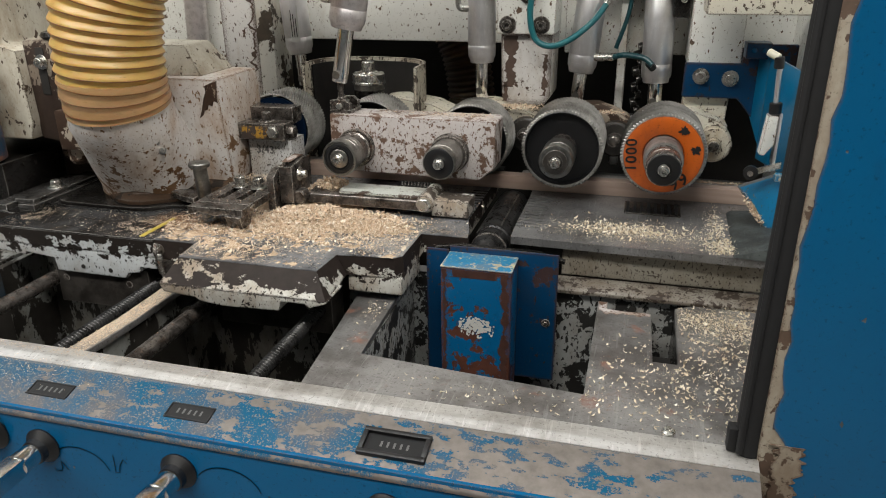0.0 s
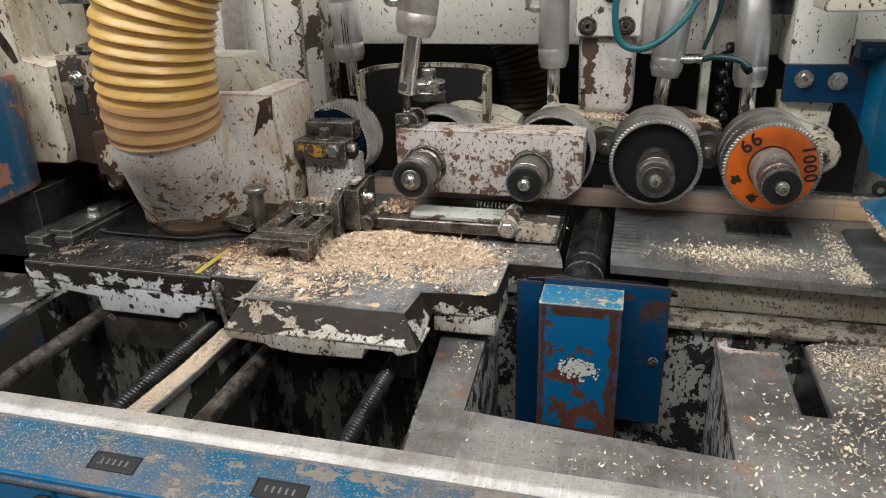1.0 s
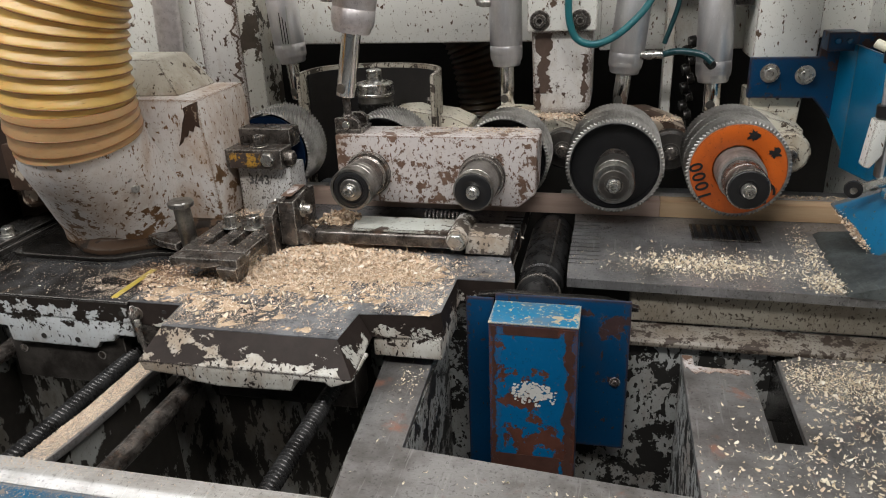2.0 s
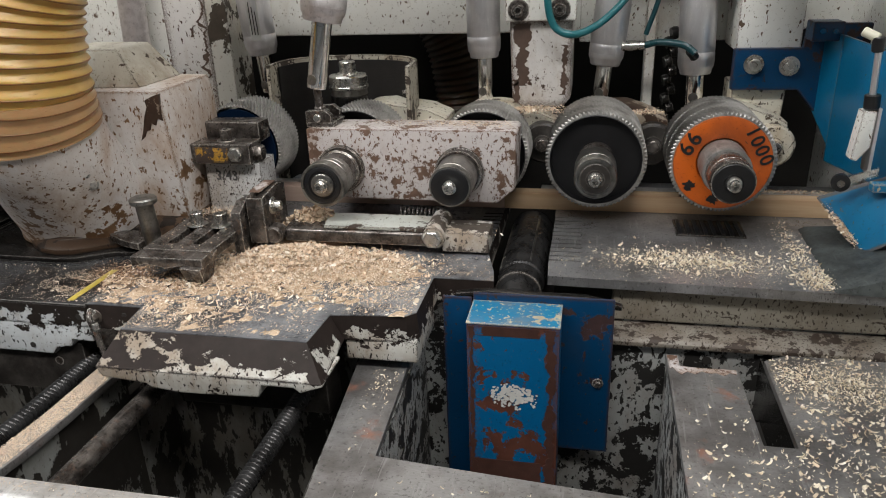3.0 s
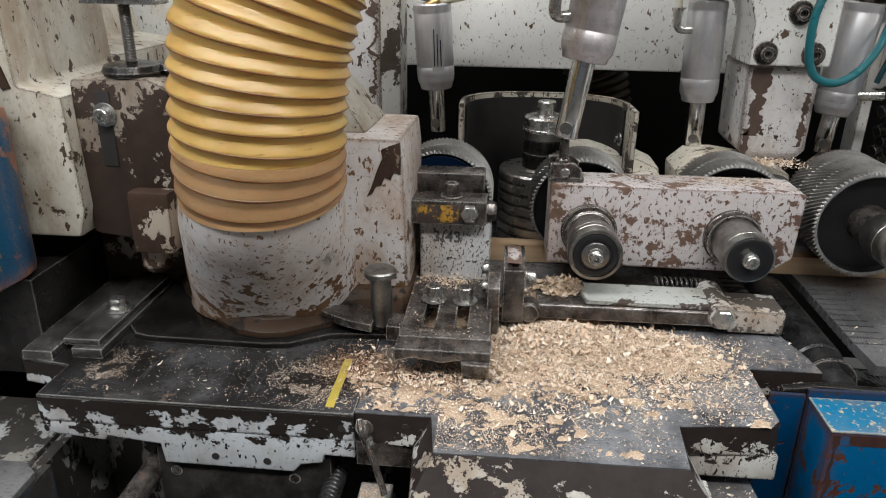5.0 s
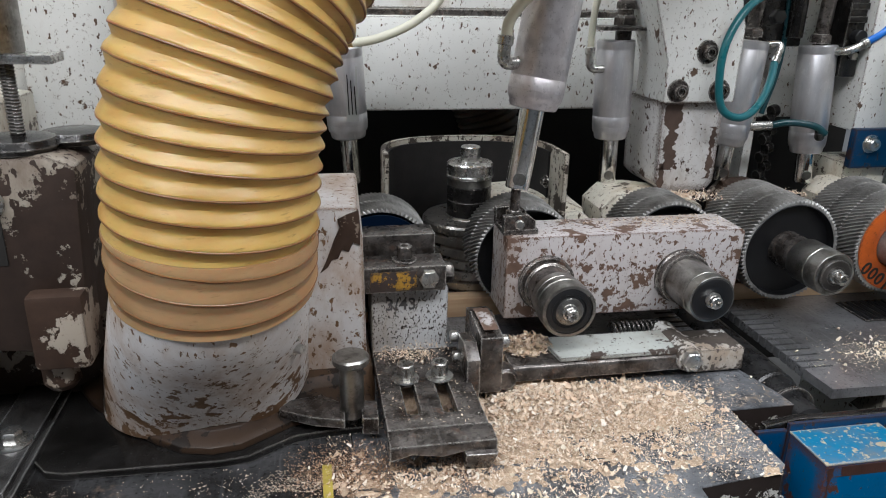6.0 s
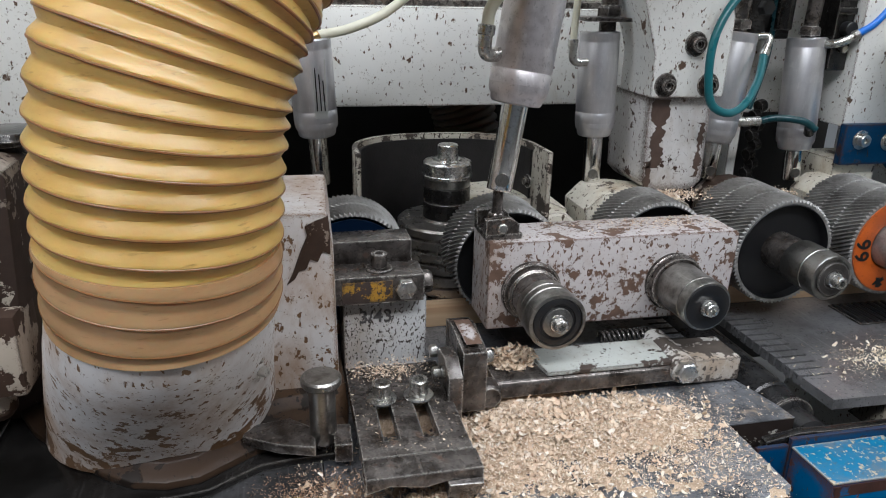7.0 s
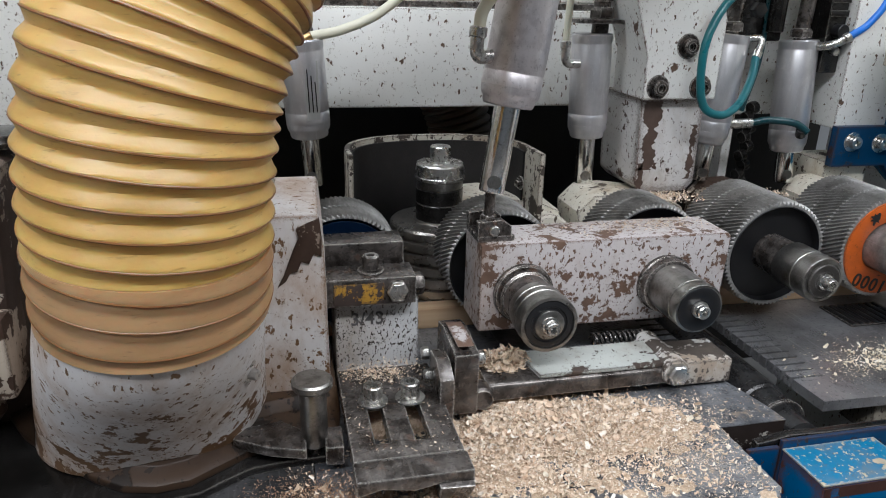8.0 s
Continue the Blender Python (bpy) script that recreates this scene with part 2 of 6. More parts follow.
M["knurl"] = metal("dull_knurled_steel", (0.46, 0.45, 0.435), (0.17, 0.165, 0.155), 0.44, 0.45, 18, 0.70, speck=0.3)
M["cutter"] = metal("oily_turned_cutter", (0.50, 0.47, 0.43), (0.22, 0.20, 0.175), 0.26, 0.42, 20, 0.9, speck=0.15)
M["screw_black"] = metal("greasy_black_thread", (0.075, 0.075, 0.076), (0.022, 0.021, 0.021), 0.25, 0.5, 30, 0.6, speck=0.1)
M["tape"] = plain("worn_yellow_tape", (0.40, 0.31, 0.05), 0.5, 0, 60, 0.5)
M["post"] = chipped("white_paint_rubbed_along_edges", (0.64, 0.625, 0.61), (0.085, 0.052, 0.038), 0.60, 26, 0.64, (0.33, 0.25, 0.17), 0.58, 1.1, 0.45, shift=140, rub_width=0.022)
M["dish"] = plain("black_painted_dish", (0.010, 0.010, 0.011), 0.42, 0, 30, 0.5, Specular_IOR_Level=0.3)
M["rubber"] = plain("black_rubber", (0.009, 0.009, 0.010), 0.40, 0, 30, 0.35)
M["orange"] = chipped("orange_paint", (0.60, 0.115, 0.008), (0.10, 0.035, 0.015), 0.70, 30, 0.70, (0.30, 0.06, 0.01), 0.54, 0.5, 0.42, 0.0, shift=82)
M["seal"] = plain("matt_black_seal", (0.007, 0.007, 0.008), 0.75, 0, 30, 0.35)
M["teal_dark"] = plain("dark_teal_air_line", (0.006, 0.045, 0.055), 0.3)
M["ink"] = plain("black_marker_ink", (0.008, 0.008, 0.009), 0.5)
M["digit"] = plain("counter_white", (0.55, 0.55, 0.53), 0.5)
M["faint"] = plain("faint_print", (0.11, 0.11, 0.11), 0.5)
M["teal"] = plain("teal_air_line", (0.010, 0.12, 0.14), 0.3)
M["blueline"] = plain("bright_blue_air_line", (0.015, 0.16, 0.62), 0.3)
M["creamline"] = plain("milky_air_line", (0.74, 0.72, 0.58), 0.35, Transmission_Weight=0.15)
M["yellow"] = chipped("yellow_label", (0.50, 0.27, 0.03), (0.05, 0.035, 0.03), 0.49, 60, 0.6, (0.2, 0.11, 0.03), 0.5, 0.6, 0.5, 0.0, shift=88)
M["brass"] = metal("brass", (0.60, 0.42, 0.20), (0.35, 0.22, 0.10), 0.3, 0.5, 40, 1.0)
M["wall"] = plain("hall_wall_paint", (0.52, 0.54, 0.55), 0.8, 0, 2, 0.1)
M["floor"] = plain("concrete_floor", (0.24, 0.23, 0.22), 0.75, 0, 3, 0.3, 0.001)


def wood(name, a, b, ring=55):
    k = Net(name)
    g = k.noise(ring, 7, 0.6, (0.05, 1, 1))
    f = k.noise(240, 4, 0.6, (0.06, 1, 1))
    c = k.mix(k.step(g, 0.35, 0.7), a, b)
    c = k.mix(k.span(f, 0.0, 0.3), c, tuple(v * 0.7 for v in b))
    k.bump(f, 0.0002, 0.6)
    return k.out(c, 0.5)


M["pine"] = wood("planed_pine", (0.62, 0.45, 0.28), (0.48, 0.31, 0.18))
M["pine_dull"] = wood("rosy_pine", (0.56, 0.43, 0.36), (0.44, 0.32, 0.26))


def chips_material(name, a, b, c):
    k = Net(name)
    r = k.n("ShaderNodeNewGeometry").outputs["Random Per Island"]
    col = k.mix(k.step(r, 0.15, 0.6), a, b)
    col = k.mix(k.step(r, 0.72, 0.98), col, c)
    return k.out(k.mix(k.span(k.noise(300, 2), 0, 0.4), col, tuple(v * 0.7 for v in a)), 0.75)


M["chips"] = chips_material("wood_shavings", (0.62, 0.46, 0.33), (0.77, 0.63, 0.48), (0.88, 0.82, 0.73))
M["chips_brown"] = chips_material("reddish_fine_sawdust", (0.24, 0.125, 0.07), (0.40, 0.25, 0.15), (0.56, 0.40, 0.27))
M["chips_pale"] = chips_material("pale_wood_shavings", (0.60, 0.50, 0.37), (0.74, 0.67, 0.54), (0.84, 0.80, 0.72))


def dust_material(name, a, b):
    k = Net(name)
    c = k.mix(k.step(k.noise(420, 4, 0.7), 0.35, 0.65), a, b)
    c = k.mix(k.step(k.noise(40, 5), 0.4, 0.75), c, tuple(v * 0.72 for v in a))
    k.bump(k.noise(500, 3, 0.7), 0.0015, 0.9)
    return k.out(c, 0.9)


M["dust"] = dust_material("fine_sawdust", (0.44, 0.32, 0.215), (0.64, 0.50, 0.365))


def hose_material(name, a, b, clear):
    k = Net(name)
    c = k.mix(k.step(k.noise(16, 6, 0.6, (1, 1, 3)), 0.35, 0.75), a, b)
    c = k.mix(k.step(k.noise(70, 5, 0.6, (1, 1, 5)), 0.58, 0.80), c, tuple(v * 0.62 for v in b))
    k.bump(k.noise(90, 3), 0.0003, 0.5)
    return k.out(c, k.span(k.noise(60, 4, 0.6, (1, 1, 6)), 0.22, 0.46), 0.0, Subsurface_Weight=0.25, Subsurface_Scale=0.02, Transmission_Weight=clear)


M["hose"] = hose_material("amber_polyurethane_hose", (0.52, 0.325, 0.095), (0.41, 0.240, 0.062), 0.0)
M["hose_wire"] = hose_material("brown_hose_spiral", (0.26, 0.115, 0.04), (0.18, 0.075, 0.026), 0.0)
M["hose_cuff"] = hose_material("dusty_brown_hose_end", (0.42, 0.25, 0.12), (0.31, 0.175, 0.08), 0.0)
# hose colours darkened to carry the shade behind the beam
M["hose_shaded"] = hose_material("hose_with_shade_in_colour", (0.07, 0.042, 0.02), (0.05, 0.03, 0.015), 0.0)
# stained beige, darkened in colour for the shadow of the table overhang
M["foot"] = chipped("stained_beige_paint_with_shade", (0.27, 0.25, 0.21), (0.06, 0.047, 0.035), 0.62, 40, 0.585, (0.13, 0.10, 0.068), 0.54, 0.7, 0.5, 0.2, shift=99, stretch=(0.35, 1, 1.6))
M["ramp"] = metal("dusty_dark_ramp", (0.10, 0.115, 0.115), (0.04, 0.045, 0.045), 0.55, 0.5, 30, 0.3)
M["light_blue"] = chipped("clean_light_blue_paint", (0.0, 0.135, 0.285), (0.10, 0.10, 0.10), 0.66, 20, 0.70, (0.05, 0.13, 0.20), 0.56, 0.7, 0.3, 0.2, shift=103)
M["ridge"] = metal("bare_rubbed_steel", (0.66, 0.65, 0.64), (0.36, 0.34, 0.32), 0.32, 0.44, 14, 0.6, (0.4, 3, 1), (0.30, 0.22, 0.16), 0.64)


# ---- shaping helpers ----
def thing(name, at, label="", category="", group="", kind=""):
    ob = new(name)
    ob.location = at
    ob.empty_display_size = 0.02
    return tagged(ob, label, category, group, kind)


def part(name, bm, material, parent=None, label="", smooth=35):
    """Links a bmesh, drawn in world metres, as one mesh under a thing or a part."""
    me = bpy.data.meshes.new(name)
    bmesh.ops.recalc_face_normals(bm, faces=bm.faces)
    bmesh.ops.triangulate(bm, faces=[f for f in bm.faces if len(f.verts) > 4], ngon_method="EAR_CLIP")
    for e in bm.edges:
        if len(e.link_faces) == 2:
            e.smooth = e.calc_face_angle(0) < radians(smooth)
    for f in bm.faces:
        f.smooth = True
    bm.to_mesh(me)
    bm.free()
    me.materials.append(M[material])
    ob = new(name, me)
    if parent is not None:
        ob.parent = parent
        ob.matrix_parent_inverse = Matrix.Translation(-parent.location) if parent.type == "EMPTY" else Matrix()
    return tagged(ob, label)


def solo(name, bm, material, label, category, group="", kind=""):
    return tagged(part(name, bm, material), label, category, group, kind)


def bevel(bm, w, seg=2, sharp=20):
    if w > 0:
        es = [e for e in bm.edges if len(e.link_faces) == 2 and e.calc_face_angle(0) > radians(sharp)]
        bmesh.ops.bevel(bm, geom=es, offset=w, segments=seg, affect="EDGES", profile=0.6, clamp_overlap=True)
    return bm


def box(x0, x1, y0, y1, z0, z1, w=0.002, seg=2):
    bm = bmesh.new()
    bmesh.ops.create_cube(bm, size=1, matrix=Matrix.Translation(((x0 + x1) / 2, (y0 + y1) / 2, (z0 + z1) / 2)) @ Matrix.Diagonal((x1 - x0, y1 - y0, z1 - z0, 1)))
    return bevel(bm, w, seg)


def loft(rings, w=0.0, close=True):
    """A solid through equal rings of points."""
    bm = bmesh.new()
    vs = [[bm.verts.new(p) for p in r] for r in rings]
    n = len(rings[0])
    for a, b in zip(vs, vs[1:]):
        for i in range(n):
            bm.faces.new((a[i], a[(i + 1) % n], b[(i + 1) % n], b[i]))
    if close:
        bm.faces.new(vs[0])
        bm.faces.new(vs[-1])
    bmesh.ops.recalc_face_normals(bm, faces=bm.faces)
    return bevel(bm, w)


def prism(poly, axis, a, b, w=0.002):
    """A polygon drawn across an axis ('x': (y, z), 'y': (x, z), 'z': (x, y)) and drawn out from a to b."""
    def at(p, h):
        return {"x": (h, p[0], p[1]), "y": (p[0], h, p[1]), "z": (p[0], p[1], h)}[axis]
    return loft([[at(p, a) for p in poly], [at(p, b) for p in poly]], w)


def cells(xs, ys, skip, z0, z1, w=0.0015):
    """A plate of cells between the cuts xs and ys, with the cells in skip left open."""
    bm = bmesh.new()
    v = [[bm.verts.new((x, y, z0)) for y in ys] for x in xs]
    fs = []
    for i in range(len(xs) - 1):
        for j in range(len(ys) - 1):
            if (i, j) not in skip:
                fs.append(bm.faces.new((v[i][j], v[i + 1][j], v[i + 1][j + 1], v[i][j + 1])))
    up = bmesh.ops.extrude_face_region(bm, geom=fs)["geom"]
    for e in up:
        if isinstance(e, bmesh.types.BMVert):
            e.co.z = z1
    bmesh.ops.delete(bm, geom=[q for q in bm.verts if not q.link_faces], context="VERTS")
    bmesh.ops.recalc_face_normals(bm, faces=bm.faces)
    return bevel(bm, w)


def turn_to(direction):
    return Vector(direction).to_track_quat("Z", "Y").to_matrix()


def lathe(profile, at, direction=(0, 0, 1), seg=40, close=True):
    """(radius, height) pairs turned round an axis."""
    q, at = turn_to(direction), Vector(at)
    rings = []
    for r, h in profile:
        rings.append([at + q @ Vector((r * math.cos(2 * math.pi * i / seg), r * math.sin(2 * math.pi * i / seg), h)) for i in range(seg)])
    return loft(rings, 0, close)


def rod(a, b, r, seg=24, w=0.0012):
    a, b = Vector(a), Vector(b)
    n = (b - a).length
    w = min(w, r * 0.4)
    return lathe([(r - w, 0), (r, w), (r, n - w), (r - w, n)], a, b - a, seg)


def merge(*bms):
    out = bmesh.new()
    for b in bms:
        me = bpy.data.meshes.new("joined")
        b.to_mesh(me)
        b.free()
        out.from_mesh(me)
        bpy.data.meshes.remove(me)
    return out


def smooth_path(points, per=8):
    p = [Vector(q) for q in points]
    p = [p[0] * 2 - p[1]] + p + [p[-1] * 2 - p[-2]]
    out = []
    for i in range(1, len(p) - 2):
        for j in range(per):
            t = j / per
            a, b, c, d = p[i - 1:i + 3]
            out.append(0.5 * ((2 * b) + (c - a) * t + (2 * a - 5 * b + 4 * c - d) * t * t + (3 * b - 3 * c + d - a) * t ** 3))
    return out + [p[-2]]


def sweep(path, radius, seg=12):
    """A tube along a path; radius is a number or a function of the length gone (metres) and the turn."""
    rings, gone, side = [], 0.0, None
    for i, p in enumerate(path):
        d = (path[min(i + 1, len(path) - 1)] - path[max(i - 1, 0)]).normalized()
        side = (Vector((1, 0.2, 0.1)) if side is None else side)
        side = (side - d * side.dot(d)).normalized()
        up = d.cross(side)
        if i:
            gone += (p - path[i - 1]).length
        ring = []
        for j in range(seg):
            a = 2 * math.pi * j / seg
            r = radius(gone, a) if callable(radius) else radius
            ring.append(p + (side * math.cos(a) + up * math.sin(a)) * r)
        rings.append(ring)
    return loft(rings)


def hexagon(at, direction, r, h, dome=0.25):
    q, at = turn_to(direction), Vector(at)
    def ring(rr, z):
        return [at + q @ Vector((rr * math.cos(math.pi * i / 3), rr * math.sin(math.pi * i / 3), z)) for i in range(6)]
    return loft([ring(r, 0), ring(r, h * (1 - dome)), ring(r * 0.85, h)], 0.0006)


def bolt(parent, at, direction, r, h, material="zinc", washer=True, socket=False):
    """A bolt head with its washer, and a socket where it has one."""
    d = Vector(direction).normalized()
    at = Vector(at)
    foot = at.copy()
    if washer:
        at = at + d * r * 0.25
    if socket:
        bm = lathe([(r * 0.9, 0), (r, r * 0.1), (r, h - r * 0.12), (r * 0.88, h), (r * 0.52, h), (r * 0.5, h - r * 0.1), (r * 0.48, h * 0.45), (0.0004, h * 0.45)], at, d, 24)
    else:
        bm = hexagon(at, d, r, h)
    b = part("bolt", bm, material, parent)
    if washer:
        part("washer", lathe([(r * 0.4, 0), (r * 1.55, 0), (r * 1.62, r * 0.1), (r * 1.55, r * 0.25), (r * 0.4, r * 0.25)], foot, d, 24), material, b)
    return b


# ---- hall that closes the place ----
tagged(part("floor", box(-5, 5, -4, 5, -0.1, 0, 0), "floor"), "grey concrete workshop floor", "floor", kind="structure")
for nm, b in (("wall_north", (-5, 5, 5, 5.2, 0, 3.6)), ("wall_south", (-5, 5, -4.2, -4, 0, 3.6)), ("wall_west", (-5.2, -5, -4, 5, 0, 3.6)), ("wall_east", (5, 5.2, -4, 5, 0, 3.6))):
    tagged(part(nm, box(*b, 0), "wall"), "plain light grey workshop wall", "wall", kind="structure")
tagged(part("ceiling", box(-5.2, 5.2, -4.2, 5.2, 3.6, 3.7, 0), "wall"), "plain light grey workshop ceiling", "ceiling", kind="structure")

# ---- front of the machine ----
TOP = 0.853   # machine table
SILL = 0.775  # front sill and cover plate
front = thing("machine_front", (-0.6, 0.70, 0), "blue machine front panel with a worn sill", "machine panel")
part("front_sheet", box(-1.7, 0.345, 0.646, 0.658, 0.05, 0.752, 0.002), "blue", front, "blue enamelled front sheet with pen marks")
part("ridge", prism([(0.7565, 0.762), (0.7565, 0.7748), (0.738, 0.7751), (0.734, 0.7746), (0.730, 0.7732), (0.7215, 0.7711), (0.7215, 0.762)], "x", -1.7, 0.345, 0.0), "ridge", front, "bare rubbed ridge of the sill")
part("sill", prism([(0.7215, 0.758), (0.7215, 0.7710), (0.657, 0.7545), (0.649, 0.751), (0.6435, 0.744), (0.6435, 0.739), (0.650, 0.739), (0.662, 0.745)], "x", -1.7, 0.345, 0.0015), "blue_sill", front, "blue sill worn to bare steel along its ridge")
part("inner_wall", box(-1.7, 0.345, 0.700, 0.712, 0.25, 0.742, 0.0), "pit", front)


def slope_z(y):
    return 0.7545 + (y - 0.657) * (0.019 / 0.074)


def strip(points, width, lift, normal):
    """A thin line of pen or print on a surface."""
    bm = bmesh.new()
    n = Vector(normal).normalized()
    pts = [Vector(p) for p in points]
    rows = []
    for i, p in enumerate(pts):
        d = (pts[min(i + 1, len(pts) - 1)] - pts[max(i - 1, 0)]).normalized()
        s = n.cross(d) * width / 2
        rows.append((bm.verts.new(p + s + n * lift), bm.verts.new(p - s + n * lift)))
    for a, b in zip(rows, rows[1:]):
        bm.faces.new((a[0], a[1], b[1], b[0]))
    bmesh.ops.solidify(bm, geom=bm.faces[:], thickness=0.0003)
    return bm


SLOPE = (0, -0.2487, 0.9686)
for cx, big in ((-0.526, 0), (-0.319, 0), (-0.051, 1), (-0.76, 0)):
    w, d = (0.041, 0.019) if big else (0.031, 0.012)
    c = thing("dial_counter", (cx, 0.68, slope_z(0.68)), "black framed digit counter set into the sill" if big else "small recessed digit counter in the sill", "counter", "counters on the sill")
    turn = Matrix.Translation((cx, 0.680, slope_z(0.68))) @ Matrix.Rotation(math.atan(0.2568), 4, "X")
    rim = 0.006 if big else 0.0025
    hi = 0.006 if big else 0.0016
    fr = merge(box(-w, w, -d, -d + rim, -0.004, hi, 0.001), box(-w, w, d - rim, d, -0.004, hi, 0.001), box(-w, -w + rim, -d + rim, d - rim, -0.004, hi, 0.001), box(w - rim, w, -d + rim, d - rim, -0.004, hi, 0.001))
    fr.transform(turn)
    part("frame", fr, "rubber" if big else "dish", c)
    g = box(-w + rim, w - rim, -d + rim, d - rim, -0.003, 0.0008, 0)
    g.transform(turn)
    win = part("window", g, "dish", c)
    for i in range(5):
        x = -0.016 + 0.008 * i
        g = box(x - 0.0013, x + 0.0013, -0.0038, 0.0038, 0.0009, 0.0012, 0)
        g.transform(turn)
        part("mark", g, "faint", win)

for cx, cz in ((-0.522, 0.699), (-0.321, 0.699), (-0.052, 0.697), (-0.60, 0.705)):
    c = thing("adjusting_spindle", (cx, 0.646, cz), "chrome square adjusting spindle in a black collar", "spindle", "adjusting spindles")
    part("collar", lathe([(0.010, 0), (0.024, 0), (0.025, 0.003), (0.021, 0.007), (0.017, 0.011), (0.0165, 0.020), (0.012, 0.022)], (cx, 0.646, cz), (0, -1, 0), 36), "rubber", c)
    if cx > -0.58:
        part("shaft", rod((cx, 0.626, cz), (cx, 0.600, cz), 0.0150), "chrome", c)
        part("square_end", box(cx - 0.0125, cx + 0.0125, 0.540, 0.604, cz - 0.0125, cz + 0.0125, 0.003), "chrome", c)

# pen strokes on the front sheet that cannot be read
random.seed(11)
for x0, z0, kind in ((-0.60, 0.728, 0), (-0.47, 0.705, 1), (-0.42, 0.690, 2), (-0.255, 0.715, 1), (-0.21, 0.672, 2), (-0.17, 0.668, 2), (-0.51, 0.672, 2)):
    pts = []
    n = 14 if kind == 1 else 8
    for i in range(n):
        a = i / (n - 1)
        if kind == 1:
            pts.append((x0 + 0.045 * math.cos(2.6 - 2.4 * a), 0.6455, z0 - 0.035 + 0.035 * math.sin(2.6 - 2.4 * a)))
        else:
            pts.append((x0 + 0.022 * a + random.uniform(-0.004, 0.004), 0.6455, z0 + random.uniform(-0.014, 0.014)))
    part("pen_mark", strip(pts, 0.0013, 0.0005, (0, -1, 0)), "ink", front)

# ---- cover plate with its cut-outs ----
plate = thing("cover_plate", (0.1, 0.9, SILL), "worn grey steel cover plate with square cut-outs", "cover plate")
part("plate", prism([(-0.204, 0.7568), (0.37, 0.7568), (0.43, 0.80), (0.43, 1.185), (0.404, 1.172), (0.267, 1.092), (0.267, 0.922), (0.234, 0.922), (0.232, 1.066), (0.166, 1.062), (0.166, 1.092), (0.151, 1.092), (0.151, 0.820), (-0.155, 0.846), (-0.164, 1.03), (-0.230, 1.03)], "z", SILL - 0.009, SILL, 0.0012), "plate", plate)
part("paint_rest", prism([(0.1525, 1.090), (0.1645, 1.090), (0.1655, 1.066), (0.180, 1.064), (0.196, 1.0635), (0.214, 1.0645), (0.230, 1.064), (0.2295, 1.054), (0.222, 1.057), (0.215, 1.050), (0.207, 1.055), (0.198, 1.053), (0.190, 1.057), (0.182, 1.049), (0.173, 1.054), (0.166, 1.046), (0.161, 1.052), (0.157, 1.061), (0.1535, 1.058)], "z", SILL, SILL + 0.0006, 0), "cream_heavy", plate, "rest of white paint")
part("plate_edge", prism([(-0.162, 0.850), (-0.155, 0.853), (-0.164, 1.12), (-0.172, 1.12)], "z", 0.50, SILL - 0.009, 0.001), "well", plate, "white speckled wall of the well, shade in its colour")
part("well_side", prism([(0.151, 0.82), (0.158, 0.82), (0.158, 1.085), (0.151, 1.085)], "z", 0.50, SILL - 0.009, 0.001), "well", plate)
part("strip_side", prism([(-0.210, 0.7568), (-0.204, 0.7568), (-0.226, 1.03), (-0.232, 1.03)], "z", 0.45, SILL - 0.009, 0.001), "pit", plate)
part("well_front", box(-0.155, 0.151, 0.806, 0.815, 0.50, SILL - 0.01, 0.001), "pit", plate)
part("screw", lathe([(0.008, 0), (0.008, 0.002), (0.006, 0.0045), (0.003, 0.0045), (0.0028, 0.002), (0.0003, 0.002)], (0.252, 0.765, SILL), (0, 0, 1), 24), "zinc", plate)

bed = thing("machine_bed", (-0.3, 1.2, 0), "dark oily cast machine bed with pits", "machine bed", kind="structure")
part("pit_floor", box(-1.7, 0.5, 0.712, 1.9, 0.40, 0.42, 0), "pit", bed)
part("well_back", box(-0.172, 0.45, 1.118, 1.13, 0.42, 0.778, 0.001), "well", bed, "white wall with black specks, shade in its colour")
part("well_ledge", prism([(1.108, 0.774), (1.108, 0.780), (1.112, 0.784), (1.150, 0.788), (1.150, 0.774)], "x", -0.06, 0.47, 0.001), "ledge", bed)
part("ledge_hole", lathe([(0.006, 0), (0.006, 0.001), (0.0002, 0.001)], (0.205, 1.1172, 0.755), (0, -1, 0), 20), "void", bed)
part("pit_back", box(-1.7, -0.172, 1.10, 1.12, 0.42, 0.80, 0.0), "pit", bed)
part("pit_cross_wall", box(-0.575, -0.560, 0.714, 1.10, 0.42, 0.70, 0.002), "pit", bed)
# black block added to fill the left end with darkness
part("dark_end_filler", box(-1.6, -0.972, 1.10, 1.37, 0.42, 0.925, 0.002), "black", bed)
part("dark_sill", box(-1.6, -0.93, 0.972, 1.098, 0.42, 0.765, 0.002), "pit", bed)
part("pit_left_wall", box(-0.93, -0.915, 0.714, 1.10, 0.42, 0.76, 0.002), "pit", bed)
# the overhang's shadow on this face is in the paint colour
part("right_foot", prism([(1.150, 0.79), (1.150, 0.838), (1.162, 0.838), (1.20, 0.79)], "x", 0.085, 0.47, 0.001), "foot", bed, "stained beige front of the table foot, overhang shade in its colour")

